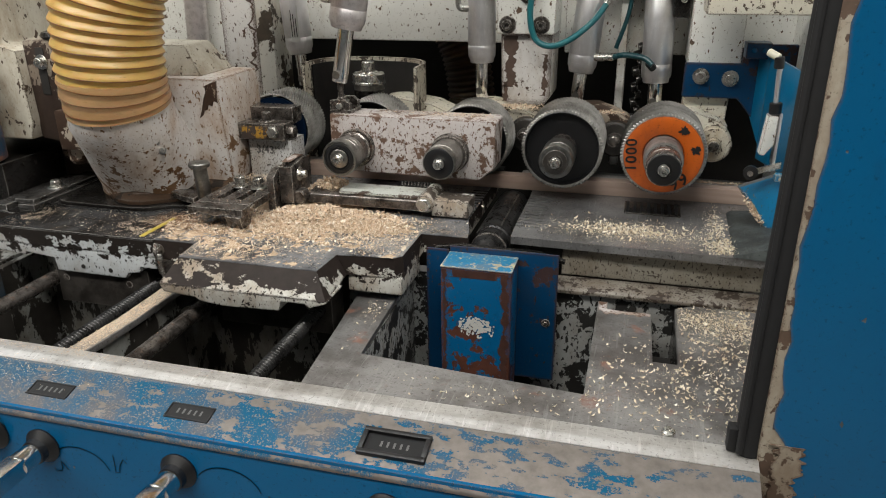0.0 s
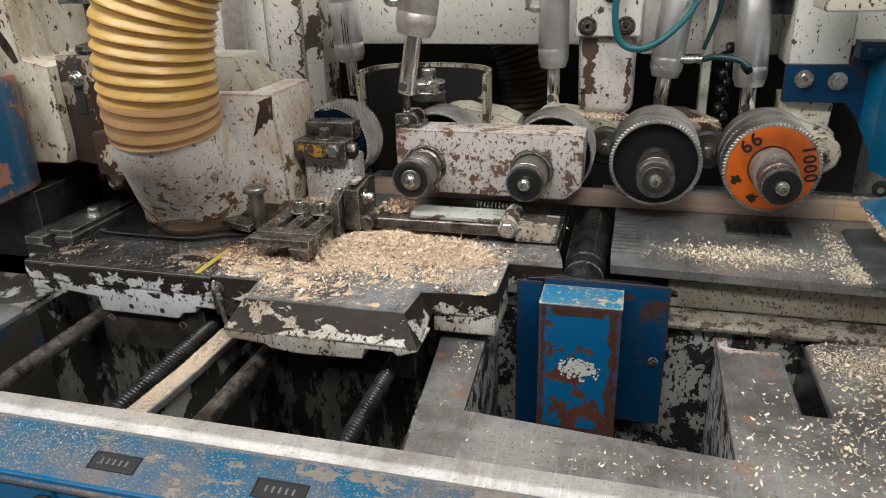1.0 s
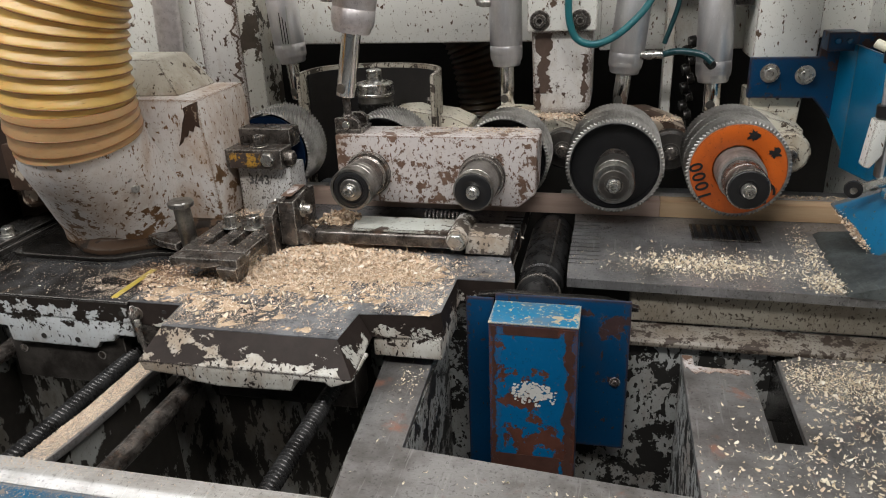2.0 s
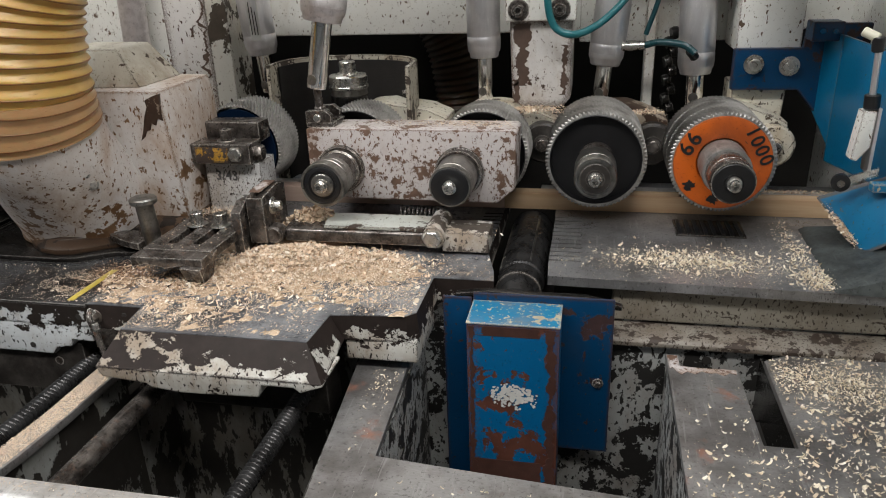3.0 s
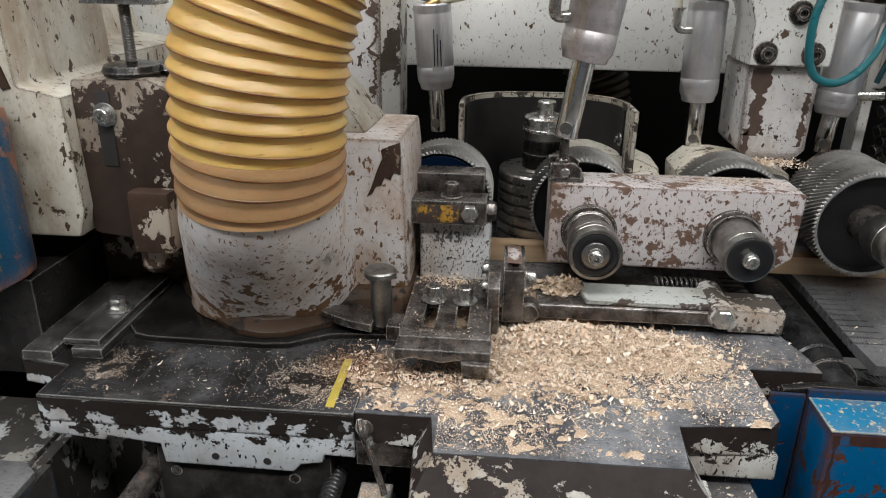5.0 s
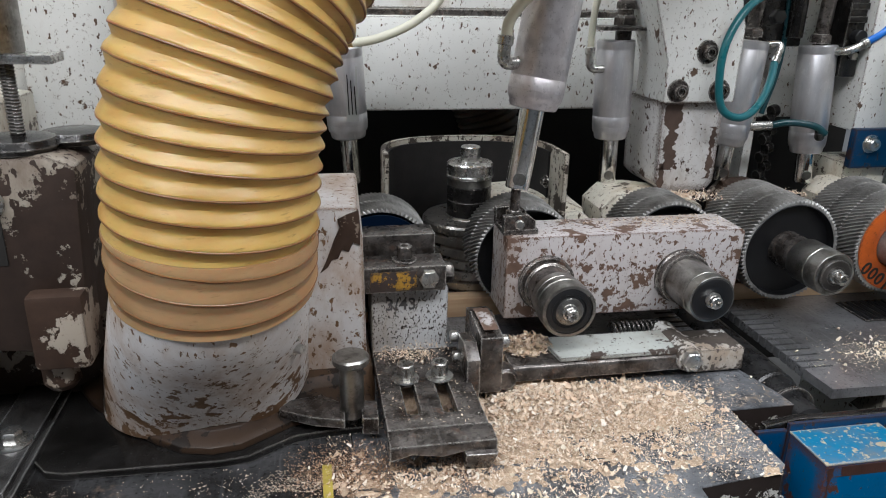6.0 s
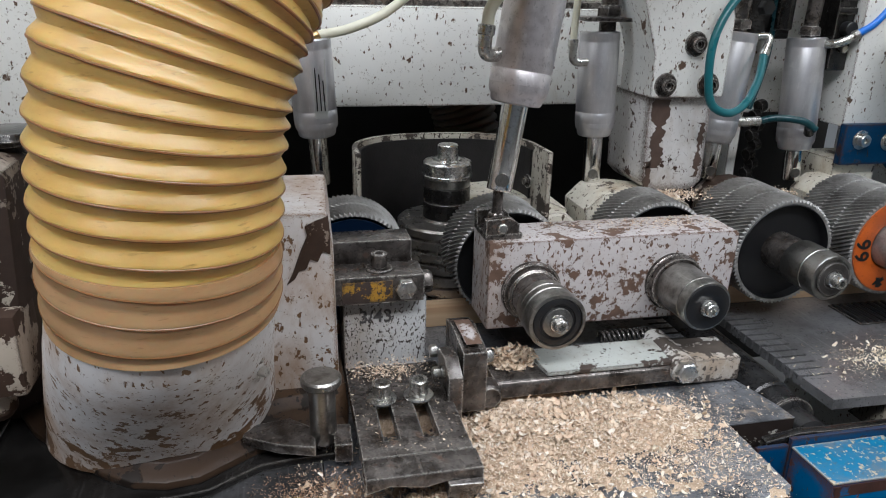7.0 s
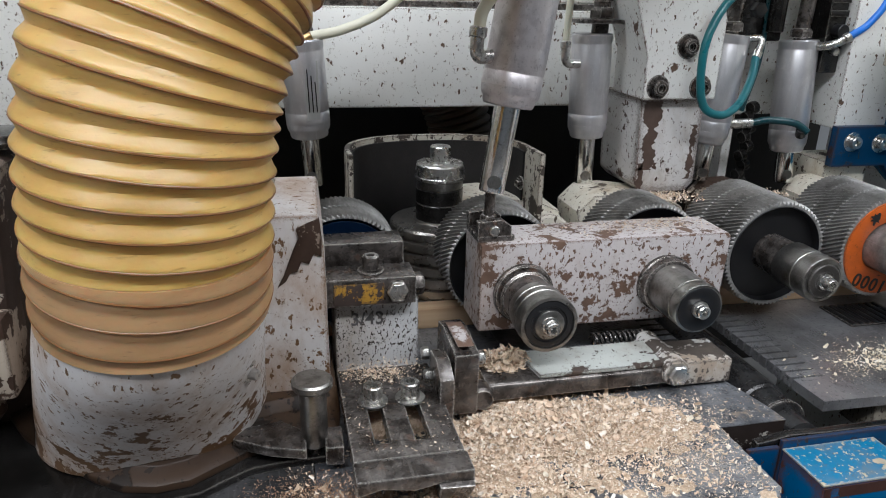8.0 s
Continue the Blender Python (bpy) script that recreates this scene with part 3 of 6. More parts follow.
def ragged(x0, x1, z0, z1, y, seed, rough=0.006, proud=0.0007):
    """A thin bare patch with a torn outline on a front face."""
    rnd = random.Random(seed)
    nz = max(10, int((z1 - z0) / 0.0022))
    o = rnd.uniform(0, 50)

    def tear(z, k):
        return rough * (0.5 + 0.75 * noise.noise((z * 55, o, k)) + 0.4 * noise.noise((z * 190, o, k)) + 0.25 * noise.noise((z * 520, o, k)))

    zs = [z0 + (z1 - z0) * i / nz for i in range(nz + 1)]
    left = [(x0 + max(0.0, tear(z, 1)) * (0 < i < nz), z) for i, z in enumerate(zs)]
    right = [(max(x0 + rough * 0.2 + max(0.0, tear(z, 1)), x1 - max(0.0, tear(z, 7))), z) for z in zs]
    return prism([(x, z) for x, z in left] + right[::-1], "y", y - proud, y + 0.001, 0)


# blue guard box in the well
g = thing("guard_box", (-0.034, 1.05, 0.42), "blue guard box flaking to rust with a torn white sticker", "guard box")
part("box", box(-0.090, 0.022, 1.026, 1.087, 0.42, 0.8365, 0.0025), "blue_chip", g)
part("lid", box(-0.0905, 0.0225, 1.0255, 1.0875, 0.8365, 0.8385, 0.0007), "blue_top", g, "blue lid worn to pale primer")
part("back_plate", merge(box(-0.131, -0.093, 1.088, 1.093, 0.45, 0.840, 0.001), box(-0.091, 0.086, 1.088, 1.093, 0.62, 0.847, 0.001)), "blue_dark", g, "dark blue back plate")
bolt(g, (0.070, 1.088, 0.727), (0, -1, 0), 0.0045, 0.004, "cast")
part("rust_edge", ragged(0.003, 0.0215, 0.45, 0.834, 1.026, 21, 0.010), "rust", g, "rusted corner")
part("rust_edge", ragged(-0.0895, -0.078, 0.60, 0.834, 1.026, 22, 0.007), "rust", g)
part("rust_edge", ragged(-0.0895, 0.004, 0.45, 0.640, 1.0265, 23, 0.004), "rust", g, "rusted foot of the box")
part("rust_edge", ragged(-0.080, 0.004, 0.822, 0.8345, 1.0263, 24, 0.012), "rust", g)
random.seed(5)
bm = bmesh.new()
for i in range(230):
    a, b = random.gauss(0, 0.42), random.gauss(0, 0.42)
    if abs(a) > 1 or abs(b) > 1:
        continue
    x, z, s = -0.031 + 0.029 * a, 0.739 + 0.019 * b, random.uniform(0.0012, 0.0036)
    k = [(x + s * random.uniform(0.5, 1) * math.cos(t), 1.0252 - random.uniform(0, 0.0005), z + s * random.uniform(0.5, 1) * math.sin(t)) for t in (0.3, 1.3, 2.4, 3.6, 4.6, 5.6)]
    bm.faces.new([bm.verts.new(p) for p in k])
part("sticker_rest", bm, "digit", g, "torn rest of a white sticker")

# ---- tables ----
tl = thing("outfeed_table", (-0.74, 1.1, 0.7), "oily dark machine table with a paint-chipped apron", "machine table")
LEFT = [(-0.905, 0.981), (-0.572, 0.981), (-0.572, 1.34), (-0.965, 1.34), (-0.965, 1.05), (-0.905, 1.04)]
part("table_top", prism(LEFT, "z", TOP - 0.004, TOP, 0.0015), "table_l", tl)
part("table_edge", prism(LEFT, "z", TOP - 0.031, TOP - 0.004, 0.0), "skirt", tl)
part("apron", prism([(-0.905, 0.822), (-0.905, 0.806), (-0.84, 0.800), (-0.838, 0.800), (-0.836, 0.806), (-0.800, 0.802), (-0.779, 0.800), (-0.776, 0.777), (-0.636, 0.776), (-0.630, 0.786), (-0.606, 0.790), (-0.604, 0.800), (-0.572, 0.799), (-0.572, 0.822)], "y", 0.982, 1.02, 0.002), "skirt", tl, "apron with black oil over pale paint")
for hx, hz in ((-0.895, 0.838), (-0.72, 0.79), (-0.665, 0.788), (-0.585, 0.835)):
    part("hole", lathe([(0.004, 0), (0.004, 0.0008), (0.0002, 0.0008)], (hx, 0.9815, hz), (0, -1, 0), 16), "void", tl)
tm = thing("main_table", (-0.3, 1.1, 0.7), "dark oily machine table heaped with wood shavings", "machine table")


def inset_ring(pts, z):
    return [(x, y, z) for x, y in pts]


UP = [(-0.571, 0.985), (-0.494, 0.985), (-0.487, 0.930), (-0.254, 0.930), (-0.250, 0.996), (-0.158, 1.006), (-0.148, 1.016), (-0.148, 1.116), (-0.068, 1.116), (-0.072, 1.145), (-0.087, 1.205), (-0.087, 1.56), (-0.571, 1.56)]
LO = [(-0.571, 0.985), (-0.512, 0.980), (-0.506, 0.898), (-0.228, 0.898), (-0.236, 0.999), (-0.158, 1.004), (-0.145, 1.016), (-0.145, 1.118), (-0.068, 1.118), (-0.072, 1.147), (-0.087, 1.207), (-0.087, 1.56), (-0.571, 1.56)]
part("table_top", loft([inset_ring(UP, TOP), inset_ring(UP, TOP - 0.0012)], 0.0), "table", tm)
part("bevelled_edge", loft([inset_ring(UP, TOP - 0.0012), inset_ring(LO, TOP - 0.034)], 0.0), "skirt_mid", tm, "black oily bevelled edge")
part("apron", prism([(-0.506, 0.818), (-0.500, 0.806), (-0.445, 0.802), (-0.438, 0.797), (-0.400, 0.793), (-0.305, 0.796), (-0.300, 0.812), (-0.262, 0.812), (-0.255, 0.806), (-0.228, 0.816), (-0.228, 0.819)], "y", 0.8985, 0.96, 0.001), "skirt_mid", tm, "apron with pale paint rests")
part("corner_block", box(-0.236, -0.146, 1.003, 1.10, 0.790, 0.8188, 0.003), "skirt_mid", tm)
part("joint_plate", box(-0.571, -0.507, 0.984, 1.02, 0.790, 0.819, 0.001), "cast", tm)
for x0, x1 in ((-0.79, -0.60), (-0.465, -0.262)):
    b = part("slide_block", box(x0, x1, 0.992, 1.04, 0.712, 0.789, 0.002), "slide", bed, "greasy black slide block")
    for hx in (x0 + 0.02, x1 - 0.04):
        part("slide_hole", lathe([(0.006, 0), (0.0065, 0.0006), (0.0045, 0.001), (0.0002, 0.001)], (hx, 0.9915, 0.760), (0, -1, 0), 20), "cast", bed)
bolt(tm, (-0.562, 0.984, 0.836), (0, -1, 0), 0.006, 0.008, "cast_pale")
bolt(tm, (-0.520, 0.984, 0.84), (0, -1, 0), 0.004, 0.001, "void", False)
part("grease_pipe", sweep(smooth_path([(-0.566, 0.982, 0.846), (-0.562, 0.972, 0.838), (-0.553, 0.968, 0.818), (-0.543, 0.962, 0.790), (-0.538, 0.958, 0.775)], 6), 0.0035, 10), "cast", tm, "thin bent grease pipe")
part("grease_nut", hexagon((-0.558, 0.973, 0.832), (0.3, -0.2, -1), 0.0065, 0.012), "zinc", tm)
solo("tape_strip", box(-0.603, -0.594, 0.990, 1.085, TOP, TOP + 0.0012, 0.0004), "tape", "worn yellow tape strip stuck on the table", "tape")

tr = thing("infeed_table", (0.17, 1.3, 0.8), "polished steel machine table with comb slots", "machine table")
comb = [(0.0, 1.139)]
for i in range(12):
    y = 1.190 + 0.0155 * i
    comb += [(-0.002, y), (0.040, y + 0.0005), (0.0412, y + 0.0022), (0.040, y + 0.004), (-0.002, y + 0.0045)]
part("table_top", prism([(0.47, 1.127), (0.47, 1.56), (-0.003, 1.56), (-0.003, 1.38)] + comb[::-1], "z", TOP - 0.013, TOP, 0.0), "table_r", tr)
part("left_comb", merge(*[box(-0.116, -0.086, 1.214 + 0.0155 * i, 1.2185 + 0.0155 * i, TOP - 0.002, TOP + 0.0004, 0) for i in range(11)]), "void", tm, "dark comb slots")
part("pad", box(0.176, 0.274, 1.300, 1.365, TOP, TOP + 0.003, 0.001), "black", tr, "black pad let into the table")
part("pad_rib", merge(*[box(0.18 + 0.012 * i, 0.185 + 0.012 * i, 1.302, 1.362, TOP + 0.003, TOP + 0.005, 0.0005) for i in range(8)]), "rubber", tr)

# lower cutter head between the tables
c = thing("lower_cutter_head", (-0.040, 1.28, 0.815), "black lower cutter head between the two tables", "cutter head")
prof = [(0.012, 0.0), (0.018, 0.001), (0.018, 0.02), (0.024, 0.022), (0.024, 0.05), (0.030, 0.053), (0.030, 0.09), (0.0325, 0.093), (0.0325, 0.30)]
part("arbor", lathe(prof, (-0.040, 1.098, 0.818), (0, 1, 0), 40), "screw_black", c)
for i in range(4):
    a = math.pi / 2 * i + 0.4
    k = box(-0.0015, 0.0015, 1.20, 1.38, 0.028, 0.034, 0.0003)
    k.transform(Matrix.Translation((-0.040, 0, 0.818)) @ Matrix.Rotation(a, 4, "Y"))
    part("blade", k, "steel", c)
part("ring", lathe([(0.030, 0), (0.0318, 0.001), (0.0318, 0.005), (0.030, 0.006)], (-0.040, 1.152, 0.818), (0, 1, 0), 40), "cast", c)
# black floor and walls added so that the plate's slot looks deep and dark
part("slot_dark_floor", box(0.228, 0.272, 0.91, 1.075, 0.690, 0.697, 0), "void", bed)
part("slot_dark_wall", merge(box(0.268, 0.275, 0.915, 1.115, 0.55, SILL - 0.010, 0.0), box(0.226, 0.233, 0.915, 1.066, 0.55, SILL - 0.010, 0.0), box(0.2335, 0.2675, 0.915, 0.921, 0.55, SILL - 0.010, 0.0)), "black", bed)
part("cutter_recess", box(-0.085, 0.0, 1.12, 1.5, 0.74, 0.75, 0), "void", bed)
part("cutter_skirt", prism([(-0.115, 0.842), (-0.075, 0.848), (-0.03, 0.846), (0.05, 0.846), (0.095, 0.836), (0.095, 0.830), (-0.115, 0.832)], "y", 1.095, 1.105, 0.001), "black", bed)

# slides in the pits
for cx, thread in ((-0.80, 0), (-0.598, 1), (-0.475, 0), (-0.283, 1)):
    nm = "lead_screw" if thread else "guide_rod"
    r = 0.0105 if thread else 0.0125
    if thread:
        path = [Vector((cx, 0.715 + 0.0009 * i, 0.756)) for i in range(334)]
        bm = sweep(path, lambda g, a: 0.0095 + 0.0019 * math.sin(2 * math.pi * g / 0.0063 + a), 18)
    else:
        bm = rod((cx, 0.715, 0.754), (cx, 1.06, 0.754), r)
    solo(nm, bm, "screw_black" if thread else "cast", "black threaded lead screw across the pit" if thread else "dull steel guide rod across the pit", "lead screw" if thread else "guide rod", "slides in the pits")
rail = thing("divider_rail", (-0.545, 0.86, 0.7), "narrow steel rail heaped with sawdust between the pits", "rail")
part("bar", loft([[(-0.576, 0.757, z), (-0.545, 0.757, z), (-0.539, 0.80, z), (-0.535, 0.87, z), (-0.533, 0.986, z), (-0.567, 0.986, z), (-0.566, 0.87, z), (-0.570, 0.80, z)] for z in (0.756, 0.767)], 0.002), "plate", rail)
part("web", loft([[(-0.570, 0.757, z), (-0.553, 0.757, z), (-0.541, 0.986, z), (-0.560, 0.986, z)] for z in (0.45, 0.756)], 0.001), "pit", rail)
lp = thing("side_plate", (-1.2, 0.9, 0.7), "worn steel cover plate with paint rests", "cover plate")
part("plate", prism([(-1.6, 0.7568), (-0.90, 0.7568), (-0.905, 0.955), (-0.925, 0.97), (-1.6, 0.97)], "z", SILL - 0.009, SILL, 0.0015), "plate", lp)
part("plate_side", box(-0.912, -0.904, 0.7568, 0.98, 0.45, SILL - 0.01, 0.001), "pit_blue", lp, "dirty blue painted pit wall")


# ---- feed rollers ----
def toothed_band(cx, cz, y0, y1, r, teeth=76, deep=0.0034, twist=0.26, shift=0.0, inner=0.0675):
    rings = []
    n = teeth * 4
    steps = 7
    def ring(y, a0, sink=0.0, flat=None):
        pts = []
        for i in range(n):
            k = i % 4
            rr = flat if flat else r - sink - (0, 0.0008, deep, deep * 0.9)[k]
            a = -2 * math.pi * (i + (0, -0.1, 0.35, 0.0)[k]) / n + a0
            pts.append((cx + rr * math.cos(a), y, cz + rr * math.sin(a)))
        return pts
    rings.append(ring(y0, shift, 0, inner))
    rings.append(ring(y0, shift, 0.0022))
    for s in range(steps):
        f = s / (steps - 1)
        rings.append(ring(y0 + 0.0012 + (y1 - y0 - 0.0024) * f, shift + twist * f))
    rings.append(ring(y1, shift + twist, 0.0022))
    rings.append(ring(y1, shift + twist, 0, inner))
    return loft(rings, 0, False)


def text_mesh(body, size, at, right, up, thick=0.0004):
    cu = bpy.data.curves.new("writing", "FONT")
    cu.body, cu.size, cu.extrude, cu.align_x, cu.align_y = body, size, thick, "CENTER", "CENTER"
    cu.offset = size * 0.014
    ob = bpy.data.objects.new("writing", cu)
    scene.collection.objects.link(ob)
    me = bpy.data.meshes.new_from_object(ob.evaluated_get(bpy.context.evaluated_depsgraph_get()))
    bpy.data.objects.remove(ob)
    r, u = Vector(right).normalized(), Vector(up).normalized()
    q = Matrix((r, u, r.cross(u))).transposed().to_4x4()
    bm = bmesh.new()
    bm.from_mesh(me)
    bmesh.ops.remove_doubles(bm, verts=bm.verts, dist=0.00001)
    bm.transform(Matrix.Translation(at) @ q)
    return bm


AXIS = 0.956
MOVERS = []


def feed_roller(cx, y0, y1, r, face, shaft_end, label, bands=2, name="feed_roller", cz=AXIS):
    t = thing(name, (cx, y0, cz), label, "feed roller", "feed rollers")
    w = (y1 - y0) / bands
    for i in range(bands):
        part("knurled_ring", toothed_band(cx, cz, y0 + w * i + (0.0006 if i else 0), y0 + w * (i + 1), r, shift=0.5 * i), "knurl", t)
    if face == "dish":
        prof = [(0.0675, 0.012), (0.0675, 0.0), (0.0665, -0.001), (0.066, 0.001), (0.065, 0.016), (0.060, 0.026), (0.030, 0.030), (0.030, 0.040), (0.0605, 0.040)]
        part("dish", lathe(prof, (cx, y0, cz), (0, 1, 0), 64), "dish", t, "black dished face")
        bm = loft([[(cx + rr * math.cos(a), y0 + dy, cz + rr * math.sin(a)) for rr, a in ((0.041, 0.75), (0.052, 0.80), (0.054, 1.15), (0.050, 1.5), (0.043, 1.45), (0.046, 1.1))] for dy in (0.0245, 0.0285)], 0.0008)
        part("slot", bm, "void", t, "slot cut through the dish")
    elif face == "orange":
        prof = [(0.068, 0.010), (0.068, -0.0015), (0.066, -0.0022), (0.045, -0.001), (0.036, 0.003), (0.034, 0.008), (0.030, 0.010)]
        part("face_disc", lathe(prof, (cx, y0, cz), (0, 1, 0), 64), "orange", t, "orange painted face disc")
    else:
        part("dish", lathe([(0.0605, 0.0), (0.064, -0.002), (0.064, 0.002), (0.056, 0.014), (0.02, 0.016), (0.02, 0.03), (0.0605, 0.03)], (cx, y0, cz), (0, 1, 0), 64), face, t)
    if shaft_end:
        roller_shaft(t, cx, shaft_end, y0 + 0.03, cz, "wide" if face == "orange" else "collar")
    return t


def roller_shaft(t, cx, y_end, y_back, cz, style="collar"):
    """A stepped shaft end. collar: thin hub and wide sleeve; plain: one long sleeve; drum: a wide ringed front."""
    n = y_back - y_end

    def turned(name, prof, material, label=""):
        part(name, lathe([(r, n * f) for r, f in prof], (cx, y_back, cz), (0, -1, 0), 48), material, t, label)

    if style == "collar":
        turned("hub", [(0.02, 0), (0.031, 0), (0.031, 0.06), (0.026, 0.08), (0.026, 0.50), (0.020, 0.51)], "cast", "scuffed dark hub")
        turned("sleeve", [(0.018, 0.44), (0.0285, 0.44), (0.0295, 0.455), (0.0295, 0.70), (0.0288, 0.705), (0.0288, 0.715), (0.0295, 0.72), (0.0295, 0.85), (0.028, 0.868), (0.0245, 0.870), (0.0245, 0.862), (0.0215, 0.862)], "steel", "turned steel sleeve")
        turned("end_cap", [(0.0215, 0.855), (0.0215, 0.885), (0.0205, 0.892), (0.013, 0.892), (0.012, 0.885), (0.0085, 0.885)], "slide", "dark end cap")
    elif style == "wide":
        turned("hub", [(0.02, 0), (0.0335, 0), (0.0335, 0.50), (0.0325, 0.52), (0.0290, 0.525)], "knurl", "bright hub ring")
        turned("sleeve", [(0.02, 0.50), (0.0292, 0.51), (0.0292, 0.70), (0.0284, 0.706), (0.0284, 0.72), (0.0292, 0.726), (0.0292, 0.85), (0.0282, 0.868), (0.024, 0.87)], "cast", "dark sleeve")
        turned("end_cap", [(0.0265, 0.862), (0.0265, 0.878), (0.0255, 0.885), (0.013, 0.885), (0.012, 0.878), (0.0085, 0.878)], "rubber", "black end cap")
    elif style == "plain":
        turned("hub", [(0.02, 0), (0.0345, 0), (0.0345, 0.16), (0.0335, 0.19), (0.0300, 0.20)], "cast", "dark hub ring")
        turned("sleeve", [(0.02, 0.15), (0.0295, 0.16), (0.0295, 0.70), (0.0287, 0.706), (0.0287, 0.72), (0.0295, 0.726), (0.0295, 0.85), (0.0285, 0.868), (0.024, 0.87)], "steel", "turned steel sleeve")
        turned("end_cap", [(0.0265, 0.862), (0.0265, 0.878), (0.0255, 0.885), (0.013, 0.885), (0.012, 0.878), (0.0085, 0.878)], "rubber", "black end cap")
    else:
        turned("hub", [(0.02, 0), (0.031, 0), (0.031, 0.16), (0.0285, 0.18), (0.0285, 0.46), (0.020, 0.47)], "cast", "dark hub")
        turned("sleeve", [(0.02, 0.42), (0.0305, 0.43), (0.0305, 0.53), (0.0292, 0.54), (0.0292, 0.56), (0.0318, 0.575), (0.0318, 0.66), (0.0305, 0.67), (0.0305, 0.69), (0.0325, 0.70), (0.0325, 0.85), (0.0315, 0.87), (0.0280, 0.872), (0.0275, 0.84), (0.018, 0.84)], "steel", "ringed steel drum")
        turned("end_cap", [(0.0268, 0.83), (0.0268, 0.858), (0.0255, 0.866), (0.0205, 0.866), (0.0195, 0.85), (0.0085, 0.85)], "rubber", "black inner ring")
        turned("inner_ring", [(0.0085, 0.84), (0.0165, 0.845), (0.0165, 0.875), (0.0150, 0.885), (0.0085, 0.885)], "steel")
    turned("centre_bolt", [(0.003, 0.86), (0.0098, 0.865), (0.0102, 0.90), (0.0095, 0.915), (0.0078, 0.92), (0.0078, 0.985), (0.0066, 1.0), (0.0038, 1.0), (0.0036, 0.94), (0.0003, 0.94)], "zinc", "bright centre bolt")


R3 = feed_roller(0.056, 1.332, 1.452, 0.0745, "dish", 1.222, "knurled steel feed roller with a black dished face", 3)
R4 = feed_roller(0.234, 1.332, 1.452, 0.0745, "orange", 1.215, "knurled steel feed roller with an orange face numbered 1000 and 66", 3)
R2 = feed_roller(-0.117, 1.352, 1.43, 0.0725, "dish", None, "knurled steel feed roller behind the pressure arm", 2)
R1 = feed_roller(-0.322, 1.352, 1.43, 0.0725, "dish", None, "knurled steel feed roller behind the pressure arm", 2)
R0 = feed_roller(-0.519, 1.345, 1.425, 0.0725, "navy", None, "knurled steel feed roller with a dark blue face behind the clamp", 2, cz=0.962)
for s, ang, size in (("1000", 177, 0.027), ("66", 297, 0.031)):
    a = radians(ang)
    d = Vector((math.cos(a), 0, math.sin(a)))
    up = d
    right = Vector((math.sin(a), 0, -math.cos(a)))
    for i, digit in enumerate(s):
        shift = right * ((i - (len(s) - 1) / 2) * size * 0.57)
        part("digit", text_mesh(digit, size, Vector((0.234, 1.3294, AXIS)) + d * 0.0535 + shift, right, up), "ink", R4, "black hand-painted digit " + digit)
for ang in (5, 50):
    a = radians(ang)
    o = Vector((0.234 + 0.0545 * math.cos(a), 1.3293, AXIS + 0.0545 * math.sin(a)))
    random.seed(ang)
    bm = loft([[o + Vector((rr * math.cos(b), dy, rr * math.sin(b))) for b, rr in [(2 * math.pi * i / 22, random.uniform(0.004, 0.0105)) for i in range(22)]] for dy in (0,)] * 1 + [[o + Vector((0.004 * math.cos(2 * math.pi * i / 22), -0.0003, 0.004 * math.sin(2 * math.pi * i / 22))) for i in range(22)]])
    part("scribble", bm, "ink", R4)
MOVERS += [(R3, 24), (R4, -6), (R2, 70), (R1, 10), (R0, 40)]

# pressure arm (long chipped box) with its two shaft ends
arm = thing("pressure_arm", (-0.21, 1.31, 0.90), "long pressure arm box with heavily chipped white paint", "pressure arm")
part("body", prism([(-0.372, 0.905), (-0.085, 0.903), (-0.058, 0.925), (-0.055, 1.008), (-0.060, 1.012), (-0.372, 1.012)], "y", 1.277, 1.346, 0.0035), "cream_heavy", arm)
part("clevis_base", box(-0.374, -0.330, 1.287, 1.338, 1.012, 1.019, 0.0015), "cast", arm)
for y in (1.287, 1.328):
    part("clevis_lug", prism([(-0.374, 1.018), (-0.334, 1.018), (-0.334, 1.030), (-0.345, 1.038), (-0.374, 1.036)], "y", y, y + 0.011, 0.0015), "cast", arm)
part("clevis_pin", rod((-0.355, 1.283, 1.026), (-0.355, 1.343, 1.026), 0.006), "zinc", arm)
part("link_nut", hexagon((-0.357, 1.307, 1.030), (0, 0, 1), 0.010, 0.010), "cast", arm)
part("link_stem", rod((-0.357, 1.306, 1.030), (-0.357, 1.301, 1.072), 0.006), "cast", arm)
for cx, yend, w in ((-0.320, 1.176, "drum"), (-0.139, 1.186, "plain")):
    t = thing("roller_shaft", (cx, yend, AXIS - 0.004), "stepped steel roller shaft end with a bright centre bolt", "shaft", "roller shafts")
    roller_shaft(t, cx, yend, 1.279, AXIS - 0.004, w)
    part("flange", lathe([(0.02, 0), (0.036, 0.0), (0.036, 0.006), (0.034, 0.008), (0.02, 0.008)], (cx, 1.2775, AXIS - 0.004), (0, -1, 0), 48), "cast", t)
    MOVERS.append((t, 0))

